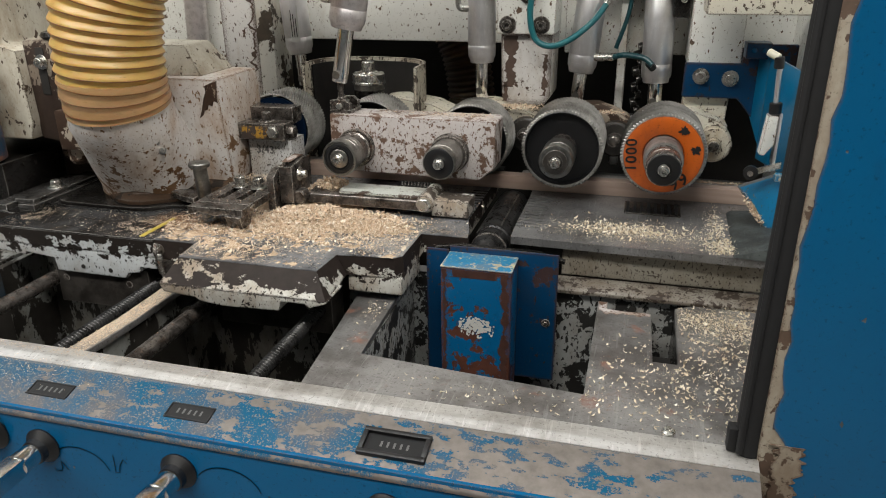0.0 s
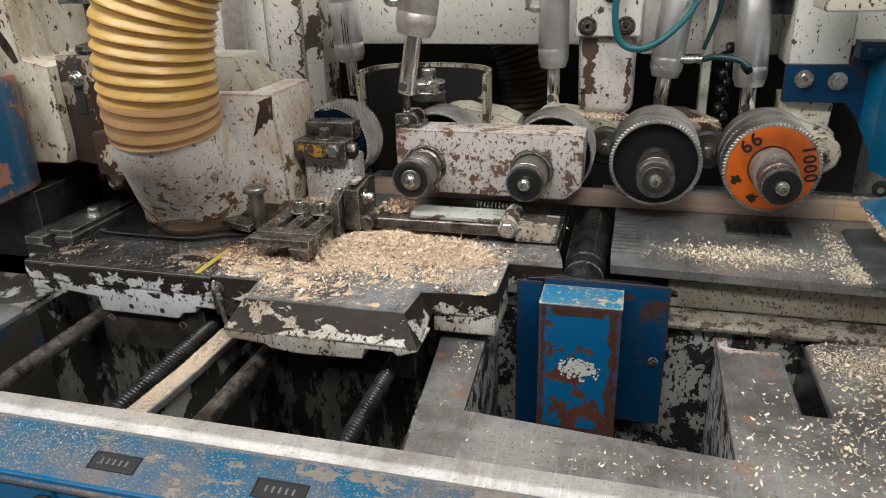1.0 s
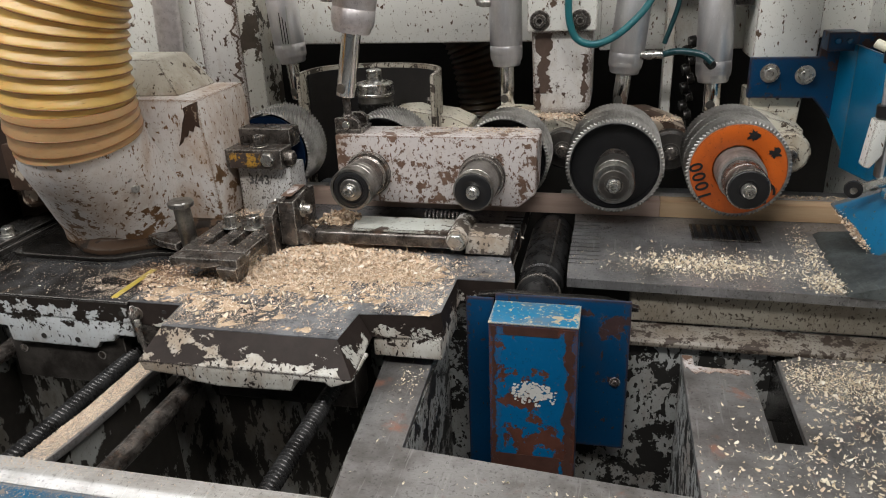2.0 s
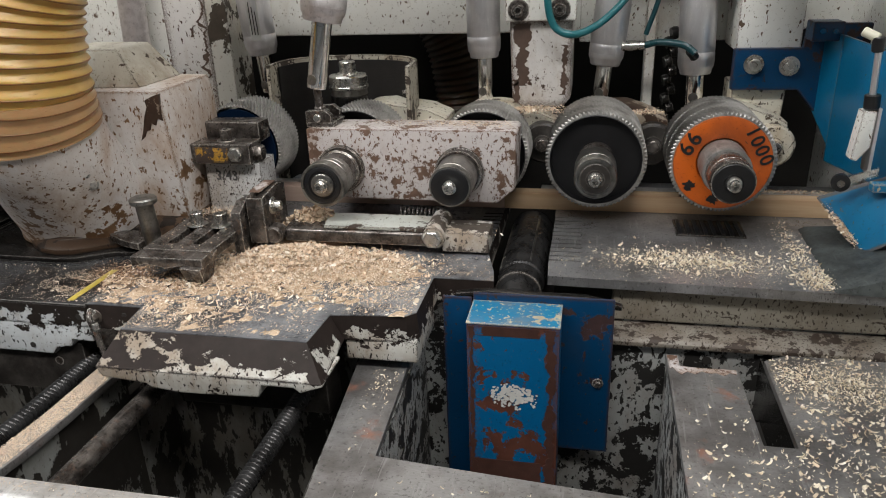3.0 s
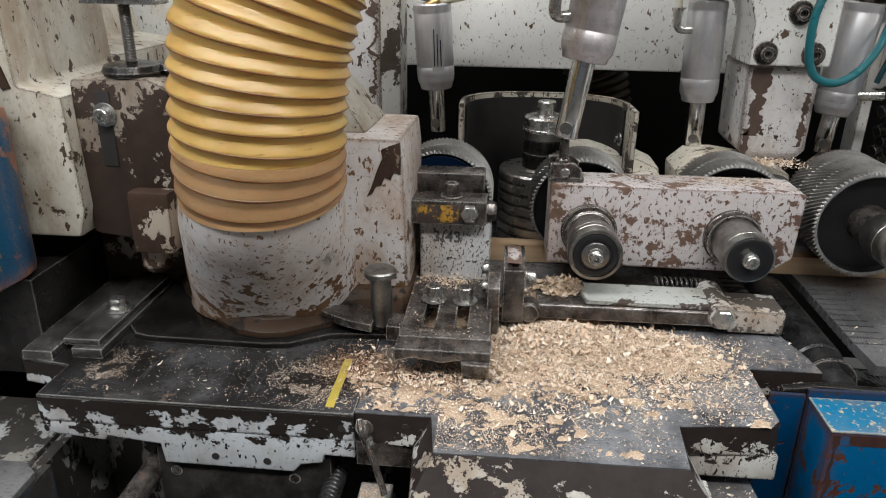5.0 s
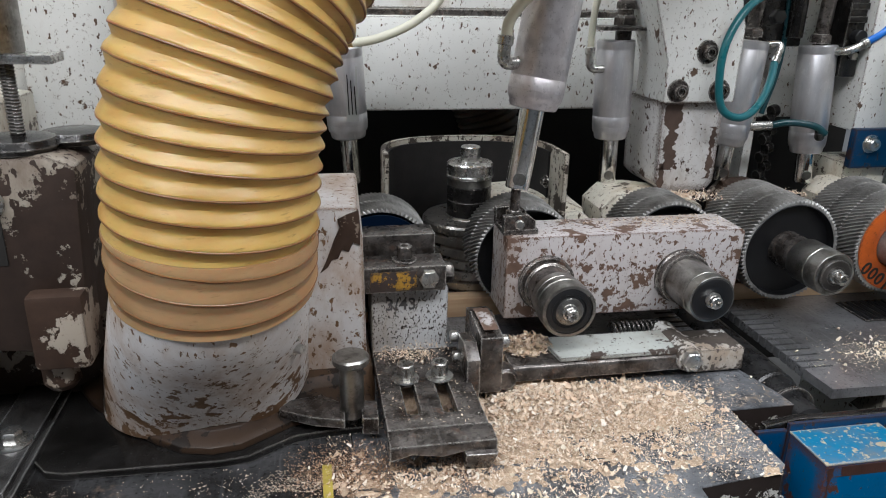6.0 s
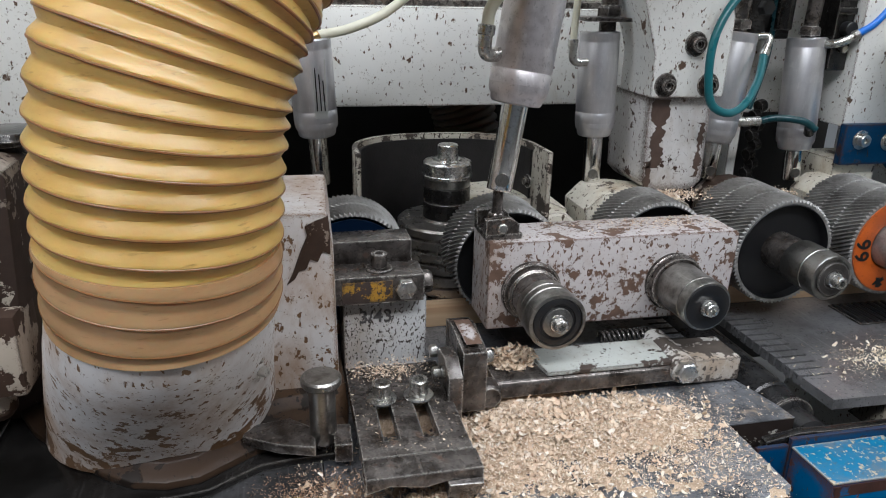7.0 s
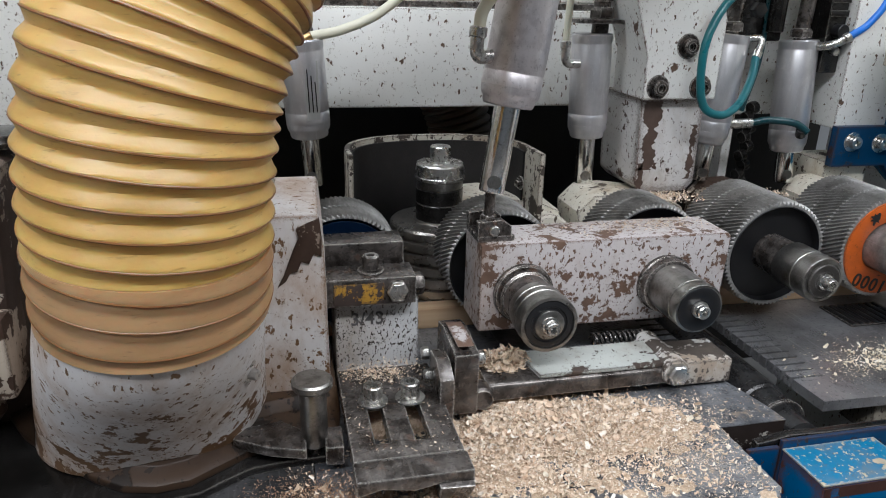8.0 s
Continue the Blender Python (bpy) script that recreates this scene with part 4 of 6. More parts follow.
# swing arms behind the rollers; dark materials give the shade in the middle opening
for cx, y0 in ((-0.03, 1.465), (0.145, 1.465), (0.325, 1.465), (-0.22, 1.475)):
    t = thing("swing_arm", (cx, y0, 0.95), "swing arm carrying a feed roller, darkened for the shade between rollers" if 0 < cx < 0.2 else "pale painted swing arm carrying a feed roller", "swing arm", "swing arms")
    w = 0.04 if cx < 0 else 0.0
    part("arm", prism([(cx - 0.10 - w, 0.93), (cx + 0.02, 0.915), (cx + 0.025, 0.985), (cx - 0.01, 1.000), (cx - 0.04 - w, 1.010), (cx - 0.08 - w, 1.008), (cx - 0.105 - w, 0.985)], "y", y0, y0 + 0.085, 0.008), "rusty" if 0 < cx < 0.2 else "cream", t)
    part("boss", lathe([(0.004, 0.0), (0.012, 0.002), (0.014, 0.012), (0.030, 0.014), (0.034, 0.018), (0.034, 0.06)], (cx, y0 - 0.035, 0.952), (0, 1, 0), 36), "slide" if -0.1 < cx < 0.2 else "cream", t)
    part("pivot_bolt", lathe([(0.0003, 0), (0.007, 0), (0.010, 0.002), (0.010, 0.010)], (cx, y0 - 0.038, 0.952), (0, 1, 0), 24), "cast", t)

# ---- the boards being planed ----
JOINT = 0.132  # where the two boards meet at 2 s
B1 = solo("pine_board", box(JOINT - 2.8, JOINT, 1.398, 1.4245, TOP + 0.0005, TOP + 0.0282, 0.0012), "pine_dull", "rosy planed pine board running under the rollers", "board", "boards being planed")
B2 = solo("pine_board", box(JOINT + 0.0006, JOINT + 2.8, 1.398, 1.4245, TOP + 0.0005, TOP + 0.0282, 0.0012), "pine", "yellow planed pine board following the first", "board", "boards being planed")
solo("guide_fence", box(-0.03, 0.469, 1.4262, 1.448, TOP, TOP + 0.0275, 0.002), "ridge", "bright steel guide fence behind the boards", "fence", "guide fences")
solo("guide_fence", box(-0.95, -0.46, 1.4262, 1.448, TOP, TOP + 0.0275, 0.002), "ridge", "bright steel guide fence behind the boards", "fence", "guide fences")


# ---- air cylinders ----
def air_cylinder(foot, head, r, rr, body_at, label, body="alu", hole=True, total=0.30):
    foot, head = Vector(foot), Vector(head)
    d = (head - foot).normalized()
    t = thing("air_cylinder", foot, label, "air cylinder", "air cylinders")
    L = body_at
    part("piston_rod", lathe([(rr * 0.6, 0.0), (rr * 0.94, 0.0), (rr, 0.002), (rr, L + 0.01)], foot, d, 32), "chrome", t, "bright chrome piston rod")
    if hole:
        side = Vector((-0.25, -1, 0)).normalized()
        c = foot + d * 0.014
        # black plug whose colour gives the darkness inside the hole
        part("rod_hole", rod(c + side * (rr * 0.7), c + side * (rr * 1.03), rr * 0.42), "dull_black", t)
        part("hole_rim", lathe([(rr * 0.42, 0), (rr * 0.56, 0.0), (rr * 0.54, 0.0012), (rr * 0.42, 0.0012)], c + side * (rr * 0.97), side, 20), "steel", t)
    part("gland", lathe([(rr * 1.02, L - 0.001), (r * 0.78, L), (r * 0.83, L + 0.001), (r * 0.87, L + 0.004), (r * 0.88, L + 0.008), (r * 0.95, L + 0.011), (r * 0.985, L + 0.0145), (r, L + 0.020)], foot, d, 40), body, t)
    part("barrel", lathe([(r * 0.95, L + 0.018), (r * 1.004, L + 0.0205), (r * 1.004, L + 0.034), (r * 0.985, L + 0.035), (r * 0.985, L + 0.0365), (r, L + 0.0375), (r, total - 0.016), (r * 0.985, total - 0.015), (r * 0.985, total - 0.012), (r, total - 0.011), (r, total - 0.002), (r * 0.93, total), (0.0006, total)], foot, d, 40), body, t)
    return t, d


def elbow(parent, at, out, up, r=0.006):
    at, out, up = Vector(at), Vector(out).normalized(), Vector(up).normalized()
    p = smooth_path([at - out * 0.004, at + out * 0.012, at + out * 0.018 + up * 0.007, at + out * 0.019 + up * 0.022], 6)
    part("elbow_fitting", sweep(p, r, 16), "zinc", parent, "nickel elbow fitting")
    part("fitting_ring", rod(p[-1] - up * 0.002, p[-1] + up * 0.009, r * 1.25), "zinc", parent)
    return p[-1] + up * 0.009


def line(pts, r, material, label):
    return solo("air_line", sweep(smooth_path(pts, 10), r, 12), material, label, "air line", "air lines")


c1, d1 = air_cylinder((-0.357, 1.300, 1.068), (-0.331, 1.312, 1.222), 0.0330, 0.0145, 0.096, "grimy aluminium air cylinder on the pressure arm", "alu_used", total=0.33)
e1 = elbow(c1, Vector((-0.357, 1.300, 1.068)) + d1 * 0.150 + Vector((-0.033, -0.008, 0)), (-1, -0.35, 0), (0.10, 0, 1), 0.0075)
line([e1 - Vector((0, 0, 0.004)), e1 + Vector((0.003, -0.006, 0.018)), e1 + Vector((0.022, -0.022, 0.045)), e1 + Vector((0.062, -0.028, 0.068)), e1 + Vector((0.13, 0.0, 0.090))], 0.0065, "creamline", "milky white plastic air line")
c2, d2 = air_cylinder((-0.137, 1.538, 1.008), (-0.141, 1.543, 1.195), 0.0285, 0.0135, 0.070, "plain aluminium air cylinder over a feed roller", total=0.218)
e2 = elbow(c2, (-0.168, 1.530, 1.185), (-1, 0, 0), (0, 0, 1))
line([e2, e2 + Vector((0.002, 0, 0.05)), e2 + Vector((0.01, 0, 0.12)), e2 + Vector((0.0, 0.05, 0.3))], 0.005, "creamline", "thin milky air line")
part("tie_stud", merge(rod((-0.133, 1.54, 1.224), (-0.132, 1.54, 1.34), 0.012), hexagon((-0.132, 1.54, 1.247), (0, 0, 1), 0.018, 0.014), hexagon((-0.132, 1.54, 1.27), (0, 0, 1), 0.016, 0.012)), "cast", c2)
part("mount_plate", box(-0.175, -0.095, 1.515, 1.57, 1.240, 1.246, 0.001), "cast", c2)
c3, d3 = air_cylinder((0.0595, 1.540, 1.006), (0.0795, 1.545, 1.211), 0.0290, 0.0135, 0.058, "tilted aluminium air cylinder over a feed roller", total=0.222)
c4, d4 = air_cylinder((0.214, 1.540, 0.998), (0.208, 1.552, 1.193), 0.0290, 0.0140, 0.050, "aluminium air cylinder over the orange roller", total=0.222)
cA, dA = air_cylinder((-0.540, 1.535, 1.02), (-0.551, 1.529, 1.195), 0.0290, 0.0135, 0.068, "aluminium air cylinder with a printed label", total=0.196)
lab = strip([(-0.5395, 1.503, 1.115), (-0.5415, 1.503, 1.19)], 0.018, 0.0, (0.3, -1, 0))
part("label", lab, "digit", cA, "small white printed label")
for i in range(3):
    part("label_print", strip([(-0.545 + 0.005 * i, 1.5015 + 0.0009 * i, 1.125), (-0.547 + 0.005 * i, 1.5015 + 0.0009 * i, 1.18 - 0.008 * i)], 0.0016, 0.0008, (0.3, -1, 0)), "ink", cA)
for c, p in ((c3, (0.082, 1.546, 1.228)), (c4, (0.208, 1.553, 1.219)), (cA, (-0.552, 1.529, 1.214))):
    p = Vector(p)
    part("head_nut", merge(rod(p - Vector((0, 0, 0.003)), p + Vector((0.004, 0, 0.09)), 0.011), hexagon(p + Vector((0, 0, 0.004)), (0, 0, 1), 0.017, 0.013)), "cast", c)
eA = Vector((-0.556, 1.515, 1.214))
part("brass_nipple", rod(eA - Vector((0.01, 0, 0.008)), eA + Vector((0.018, -0.002, 0.006)), 0.0075), "brass", cA)
line([eA + Vector((0.016, 0, 0.005)), eA + Vector((0.06, 0.01, 0.014)), eA + Vector((0.11, 0.02, 0.036)), eA + Vector((0.15, 0.03, 0.075)), eA + Vector((0.16, 0.04, 0.15))], 0.0062, "creamline", "milky white plastic air line")
# teal lines of the right pair
e3 = elbow(c3, (0.104, 1.530, 1.222), (1, -0.6, 0.1), (-0.45, -0.2, -1), 0.0055)
line([e3, (0.088, 1.49, 1.168), (0.052, 1.458, 1.138), (0.015, 1.44, 1.125), (-0.015, 1.44, 1.138), (-0.026, 1.44, 1.18), (-0.020, 1.445, 1.23), (0.010, 1.455, 1.275), (0.06, 1.47, 1.30), (0.14, 1.50, 1.31)], 0.0058, "teal", "teal air line in a hanging loop")
part("side_port", rod((0.090, 1.53, 1.095), (0.128, 1.525, 1.097), 0.0075), "zinc", c3)
line([(0.126, 1.525, 1.097), (0.15, 1.515, 1.103), (0.185, 1.50, 1.100), (0.203, 1.492, 1.088)], 0.0055, "teal_dark", "short dark teal air line between two cylinders")
part("port_fitting", rod((0.195, 1.496, 1.092), (0.205, 1.508, 1.080), 0.0075), "rubber", c4)
line([(0.13, 1.56, 1.11), (0.15, 1.565, 1.18), (0.155, 1.57, 1.26), (0.15, 1.58, 1.4)], 0.0042, "teal_dark", "dark teal air line going up")
e4 = elbow(c4, (0.222, 1.528, 1.212), (0.6, -0.9, 0.1), (0.8, 0, 0.4), 0.0065)
line([e4, e4 + Vector((0.03, 0, 0.02)), e4 + Vector((0.055, 0, 0.06)), e4 + Vector((0.06, 0, 0.14))], 0.0058, "blueline", "bright blue air line")

# ---- posts and beam behind ----
beam = thing("cross_beam", (-0.3, 1.7, 1.1), "white cross beam speckled with chips", "beam")
part("beam", box(-1.6, 0.62, 1.650, 1.74, 1.106, 1.252, 0.004), "cream_beam", beam)
part("beam_cap", box(-1.6, 0.62, 1.665, 1.74, 1.252, 1.262, 0.001), "cast", beam)
part("upper_sheet", box(-1.6, 0.62, 1.72, 1.74, 1.262, 1.75, 0.002), "cream_beam", beam)
# added black sheet: gives the darkness below and behind the beam
part("dark_backing", box(-1.6, 0.62, 1.95, 1.96, 0.42, 1.106, 0), "void", beam, "black sheet added for the darkness behind the beam")
post = thing("roller_post", (-0.04, 1.5, 1.0), "white post with two socket bolts and chipped paint", "post")
part("post", prism([(-0.088, 1.143), (-0.084, 1.02), (-0.07, 1.006), (0.000, 1.006), (0.012, 1.02), (0.012, 1.143)], "y", 1.480, 1.60, 0.003), "post", post)
part("head_plate", prism([(-0.094, 1.143), (0.018, 1.143), (0.020, 1.25), (-0.005, 1.34), (-0.140, 1.34), (-0.094, 1.20)], "y", 1.466, 1.56, 0.003), "cream_beam", post)
for x, z in ((-0.073, 1.160), (-0.008, 1.160), (-0.035, 1.215)):
    bolt(post, (x, 1.467, z), (0, -1, 0), 0.0105, 0.011, "cast", True, True)
part("bare_edge", ragged(-0.0855, -0.052, 1.040, 1.139, 1.480, 31, 0.013), "bare_brown", post, "bare brown edge")
part("bare_edge", ragged(-0.008, 0.0105, 1.025, 1.105, 1.480, 32, 0.011), "bare_brown", post)
part("bare_edge", ragged(-0.084, -0.068, 1.012, 1.050, 1.480, 33, 0.007), "bare_brown", post)
pl = thing("chipped_post", (-0.66, 1.55, 1.0), "white post with paint chipped to black along its edge", "post")
part("post", box(-0.712, -0.628, 1.50, 1.60, 0.853, 1.75, 0.004), "post", pl)
part("dark_side", prism([(-0.628, 1.497), (-0.600, 1.52), (-0.600, 1.60), (-0.628, 1.60)], "z", 0.853, 1.75, 0.002), "cream_old", pl)
part("bare_edge", ragged(-0.652, -0.6285, 1.05, 1.75, 1.4995, 34, 0.018), "bare_brown", pl, "paint torn off along the edge")
pr = thing("narrow_post", (0.17, 1.6, 1.0), "pale narrow post beside the chain", "post")
part("post", box(0.133, 0.150, 1.60, 1.64, 0.86, 1.30, 0.002), "cream_beam", pr)
part("inner_sheet", box(0.02, 0.30, 1.64, 1.649, 1.09, 1.30, 0.002), "cream_beam", pr, "pale sheet between the cylinders")
pw = thing("bearing_head", (0.31, 1.55, 1.0), "white bearing head with a blue bolted plate", "bearing head")
part("head", box(0.266, 0.362, 1.512, 1.62, 1.088, 1.40, 0.003), "cream_beam", pw)
part("foot", prism([(0.268, 1.035), (0.268, 0.985), (0.30, 0.95), (0.345, 0.95), (0.350, 1.035)], "y", 1.515, 1.60, 0.003), "cream", pw)
part("bolted_plate", prism([(0.262, 1.030), (0.362, 1.030), (0.40, 0.985), (0.455, 0.93), (0.455, 1.13), (0.365, 1.13), (0.362, 1.094), (0.262, 1.094)], "y", 1.497, 1.511, 0.002), "blue_dark", pw, "blue plate with two large bolts")
for x, z in ((0.2925, 1.070), (0.345, 1.067)):
    bolt(pw, (x, 1.497, z), (0, -1, 0), 0.0095, 0.010, "zinc", True, True)
part("top_bracket", box(0.362, 0.405, 1.46, 1.50, 1.108, 1.136, 0.002), "blue_dark", pw)
for x in (0.375, 0.392):
    bolt(pw, (x, 1.46, 1.123), (0, -1, 0), 0.005, 0.004, "blue", False)

vb = thing("valve_block", (0.27, 1.58, 1.2), "black valve block behind the air cylinders", "valve")
part("body", box(0.232, 0.2635, 1.528, 1.60, 1.172, 1.42, 0.003), "black", vb)
part("rib", merge(*[box(0.230, 0.2625, 1.524, 1.5275, 1.255 + 0.02 * i, 1.265 + 0.02 * i, 0.001) for i in range(6)]), "black", vb)
part("cap", rod((0.249, 1.530, 1.235), (0.249, 1.512, 1.235), 0.010), "rubber", vb)
part("screw", rod((0.249, 1.530, 1.205), (0.249, 1.518, 1.205), 0.006), "zinc", vb)
kc = thing("junction_cap", (0.17, 1.56, 1.24), "black fittings above the air cylinders", "fitting")
part("block", box(0.102, 0.190, 1.575, 1.63, 1.215, 1.42, 0.004), "black", kc)
part("valve_stem", rod((0.165, 1.56, 1.23), (0.165, 1.56, 1.40), 0.013), "black", kc)
part("nut", hexagon((0.12, 1.55, 1.262), (0, -1, 0), 0.012, 0.014), "rubber", kc)

pipe = thing("air_pipe", (-0.84, 1.6, 1.1), "dull silver pipe beside the chipped post", "pipe")
part("tube", rod((-0.842, 1.60, 1.06), (-0.824, 1.60, 1.45), 0.025), "alu_used", pipe)
part("collar", lathe([(0.024, 0), (0.029, 0.001), (0.029, 0.012), (0.024, 0.013)], (-0.8415, 1.60, 1.072), (0.05, 0, 1), 32), "alu", pipe)
part("back_panel", box(-1.0, -0.714, 1.640, 1.649, 1.02, 1.30, 0.001), "cream_beam", beam)

# chain behind
ch = thing("drive_chain", (0.155, 1.62, 1.0), "black oily drive chain hanging behind the rollers", "chain")
for i in range(14):
    z = 0.90 + i * 0.016
    part("link", lathe([(0.004, -0.006), (0.010, -0.006), (0.011, 0), (0.010, 0.006), (0.004, 0.006)], (0.172 + 0.008 * (i % 2), 1.60, z), (1, 0.2, 0.2), 12), "black", ch)

# ---- vertical side spindle with its guard ----
SX, SY = -0.372, 1.492
sp = thing("side_spindle", (SX, SY, 0.86), "steel side spindle with stacked collars above a grooved cutter", "spindle")
groove = []
for i in range(6):
    z = 0.866 + 0.0165 * i
    groove += [(0.0685, z), (0.0685, z + 0.010), (0.063, z + 0.0115), (0.063, z + 0.015)]
part("cutter", lathe([(0.03, 0.862), (0.066, 0.8625)] + groove + [(0.0685, 0.9655), (0.0685, 0.973), (0.066, 0.976), (0.036, 0.977), (0.035, 0.979), (0.030, 0.979)], (SX, SY, 0), (0, 0, 1), 56), "cutter", sp, "grooved cutter block")
part("lower_collar", lathe([(0.012, 0.978), (0.0325, 0.978), (0.0325, 1.001), (0.0315, 1.002), (0.0325, 1.003), (0.0325, 1.023), (0.030, 1.0235)], (SX, SY, 0), (0, 0, 1), 48), "black", sp, "black lower collars")
part("middle_collar", lathe([(0.012, 1.0235), (0.0322, 1.0238), (0.0322, 1.034), (0.030, 1.0345)], (SX, SY, 0), (0, 0, 1), 48), "steel", sp)
part("upper_collar", lathe([(0.012, 1.0345), (0.0335, 1.035), (0.0345, 1.036), (0.0345, 1.039), (0.0335, 1.040), (0.0335, 1.055), (0.0315, 1.0575), (0.019, 1.058), (0.018, 1.0605), (0.013, 1.0605)], (SX, SY, 0), (0, 0, 1), 48), "zinc", sp)
part("top_nut", lathe([(0.004, 1.060), (0.0140, 1.0605), (0.0142, 1.062), (0.0142, 1.0785), (0.0128, 1.080), (0.0003, 1.080)], (SX, SY, 0), (0, 0, 1), 36), "zinc", sp)
gd = thing("spindle_guard", (SX, 1.55, 0.9), "curved cream steel guard round the side spindle", "guard")
def shell(inset):
    """Plan of the half shell, drawn in by inset: a short left cheek, a round back, a longer right cheek."""
    pts = [(SX - 0.131 + inset, 1.445)]
    for i in range(23):
        a = math.pi * i / 22
        pts.append((SX - 0.003 - (0.128 - inset) * math.copysign(abs(math.cos(a)) ** 0.75, math.cos(a)), 1.478 + (0.098 - inset) * math.sin(a) ** 0.9))
    return pts + [(SX + 0.127 - inset, 1.425)]


part("shell", prism(shell(0) + shell(0.0075)[::-1], "z", 0.87, 1.080, 0.0015), "guard", gd)
# thin matt black layer on the inner face of the shell
part("lining", prism(shell(0.0078)[1:-1] + shell(0.011)[1:-1][::-1], "z", 0.87, 1.072, 0.0), "dull_black", gd, "black inside lining")
bolt(gd, (SX + 0.110, 1.47, 1.03), (-1, -0.2, 0), 0.006, 0.006, "cast")

# ---- suction hood with hose ----
hd = thing("suction_hood", (-0.69, 1.2, TOP), "pale cast suction hood with chipped paint on a black flange", "suction hood")


def oval(cx, cy, z, rx, ry, tilt=0.0, n=48, square=1.0, lean=0.0):
    pts = []
    for i in range(n):
        a = 2 * math.pi * i / n
        c, s = math.cos(a), math.sin(a)
        x, y = math.copysign(abs(c) ** square, c) * rx, math.copysign(abs(s) ** square, s) * ry
        pts.append((cx + x, cy + y, z + tilt * x + lean * y))
    return pts


part("spout", loft([oval(-0.722, 1.250, 0.864, 0.114, 0.118, 0, 48, 0.85), oval(-0.721, 1.240, 0.880, 0.110, 0.114, 0, 48, 0.88), oval(-0.716, 1.205, 0.92, 0.103, 0.108, 0.0, 48, 0.92), oval(-0.706, 1.160, 0.97, 0.096, 0.101, 0.0, 48, 1), oval(-0.696, 1.120, 1.02, 0.089, 0.094, 0.0, 48, 1, 0.1), oval(-0.690, 1.104, 1.06, 0.084, 0.086, 0.0, 48, 1, 0.15)]), "boot", hd)
part("chamber", loft([[(-0.72, 1.215, 0.866), (-0.547, 1.215, 0.866), (-0.547, 1.345, 0.866), (-0.72, 1.345, 0.866)], [(-0.72, 1.200, 1.05), (-0.551, 1.196, 1.05), (-0.545, 1.338, 1.05), (-0.72, 1.338, 1.05)], [(-0.72, 1.203, 1.081), (-0.556, 1.198, 1.081), (-0.548, 1.334, 1.085), (-0.72, 1.334, 1.085)]], 0.005), "boot", hd)
part("saddle", loft([[(-0.735, 1.215, 1.080), (-0.598, 1.225, 1.080), (-0.590, 1.330, 1.083), (-0.735, 1.330, 1.083)], [(-0.730, 1.235, 1.135), (-0.640, 1.245, 1.135), (-0.632, 1.320, 1.137), (-0.730, 1.320, 1.137)]], 0.006), "cream_soft", hd, "cream raised saddle")
FOOT = [(-0.875, 1.34), (-0.868, 1.255), (-0.842, 1.212), (-0.80, 1.165), (-0.765, 1.132), (-0.738, 1.113), (-0.708, 1.106), (-0.680, 1.110), (-0.655, 1.127), (-0.632, 1.143), (-0.600, 1.152), (-0.545, 1.160), (-0.540, 1.20), (-0.540, 1.34)]
WAIST = [(-0.848, 1.335), (-0.842, 1.258), (-0.822, 1.220), (-0.788, 1.180), (-0.758, 1.150), (-0.735, 1.133), (-0.708, 1.126), (-0.684, 1.131), (-0.664, 1.150), (-0.642, 1.172), (-0.612, 1.196), (-0.556, 1.207), (-0.5415, 1.215), (-0.5415, 1.335)]
part("flange", loft([[(x, y, TOP + 0.009) for x, y in FOOT], [(x, y, TOP + 0.0165) for x, y in FOOT], [(x + (u - x) * 0.35, y + (v - y) * 0.35, TOP + 0.0205) for (x, y), (u, v) in zip(FOOT, WAIST)], [(x + (u - x) * 0.8, y + (v - y) * 0.8, TOP + 0.026) for (x, y), (u, v) in zip(FOOT, WAIST)], [(u, v, TOP + 0.036) for u, v in WAIST]], 0.0015), "flange", hd, "rusty cast flange with a hollow fillet")
part("gasket_plate", prism([(-0.90, 1.32), (-0.897, 1.20), (-0.880, 1.13), (-0.858, 1.103), (-0.84, 1.098), (-0.70, 1.096), (-0.672, 1.100), (-0.650, 1.114), (-0.628, 1.127), (-0.60, 1.131), (-0.545, 1.133), (-0.540, 1.36), (-0.90, 1.36)], "z", TOP, TOP + 0.009, 0.0025), "black", hd, "glossy black base plate with a swept edge")
def chamber_y(z):
    return 1.215 - (z - 0.866) * 0.0995 if z < 1.05 else 1.1965 + (z - 1.05) * 0.06


bare = [(-0.555, 1.078), (-0.567, 1.074), (-0.577, 1.069), (-0.575, 1.060), (-0.581, 1.047), (-0.586, 1.033), (-0.590, 1.022), (-0.596, 1.010), (-0.588, 1.016), (-0.584, 1.024), (-0.577, 1.026), (-0.573, 1.036), (-0.566, 1.033), (-0.561, 1.044), (-0.554, 1.040), (-0.5535, 1.060)]


part("bare_patch", loft([[(x, chamber_y(z) - d, z) for x, z in bare] for d in (0.0022, -0.006)], 0.0006), "rusty", hd, "large bare patch in the paint")
for x, y, z in ((-0.628, 1.108, 0.985), (-0.624, 1.112, 0.970)):
    bolt(hd, (x, y, z), (0.7, -0.7, 0.1), 0.005, 0.010, "zinc")

hp = smooth_path([(-0.688, 1.104, 1.046), (-0.687, 1.098, 1.075), (-0.684, 1.094, 1.11), (-0.679, 1.093, 1.165), (-0.668, 1.096, 1.225), (-0.640, 1.108, 1.295), (-0.580, 1.135, 1.37), (-0.45, 1.19, 1.415), (-0.30, 1.28, 1.45), (-0.1, 1.40, 1.47), (0.2, 1.55, 1.48)], 40)
PITCH = 0.0180


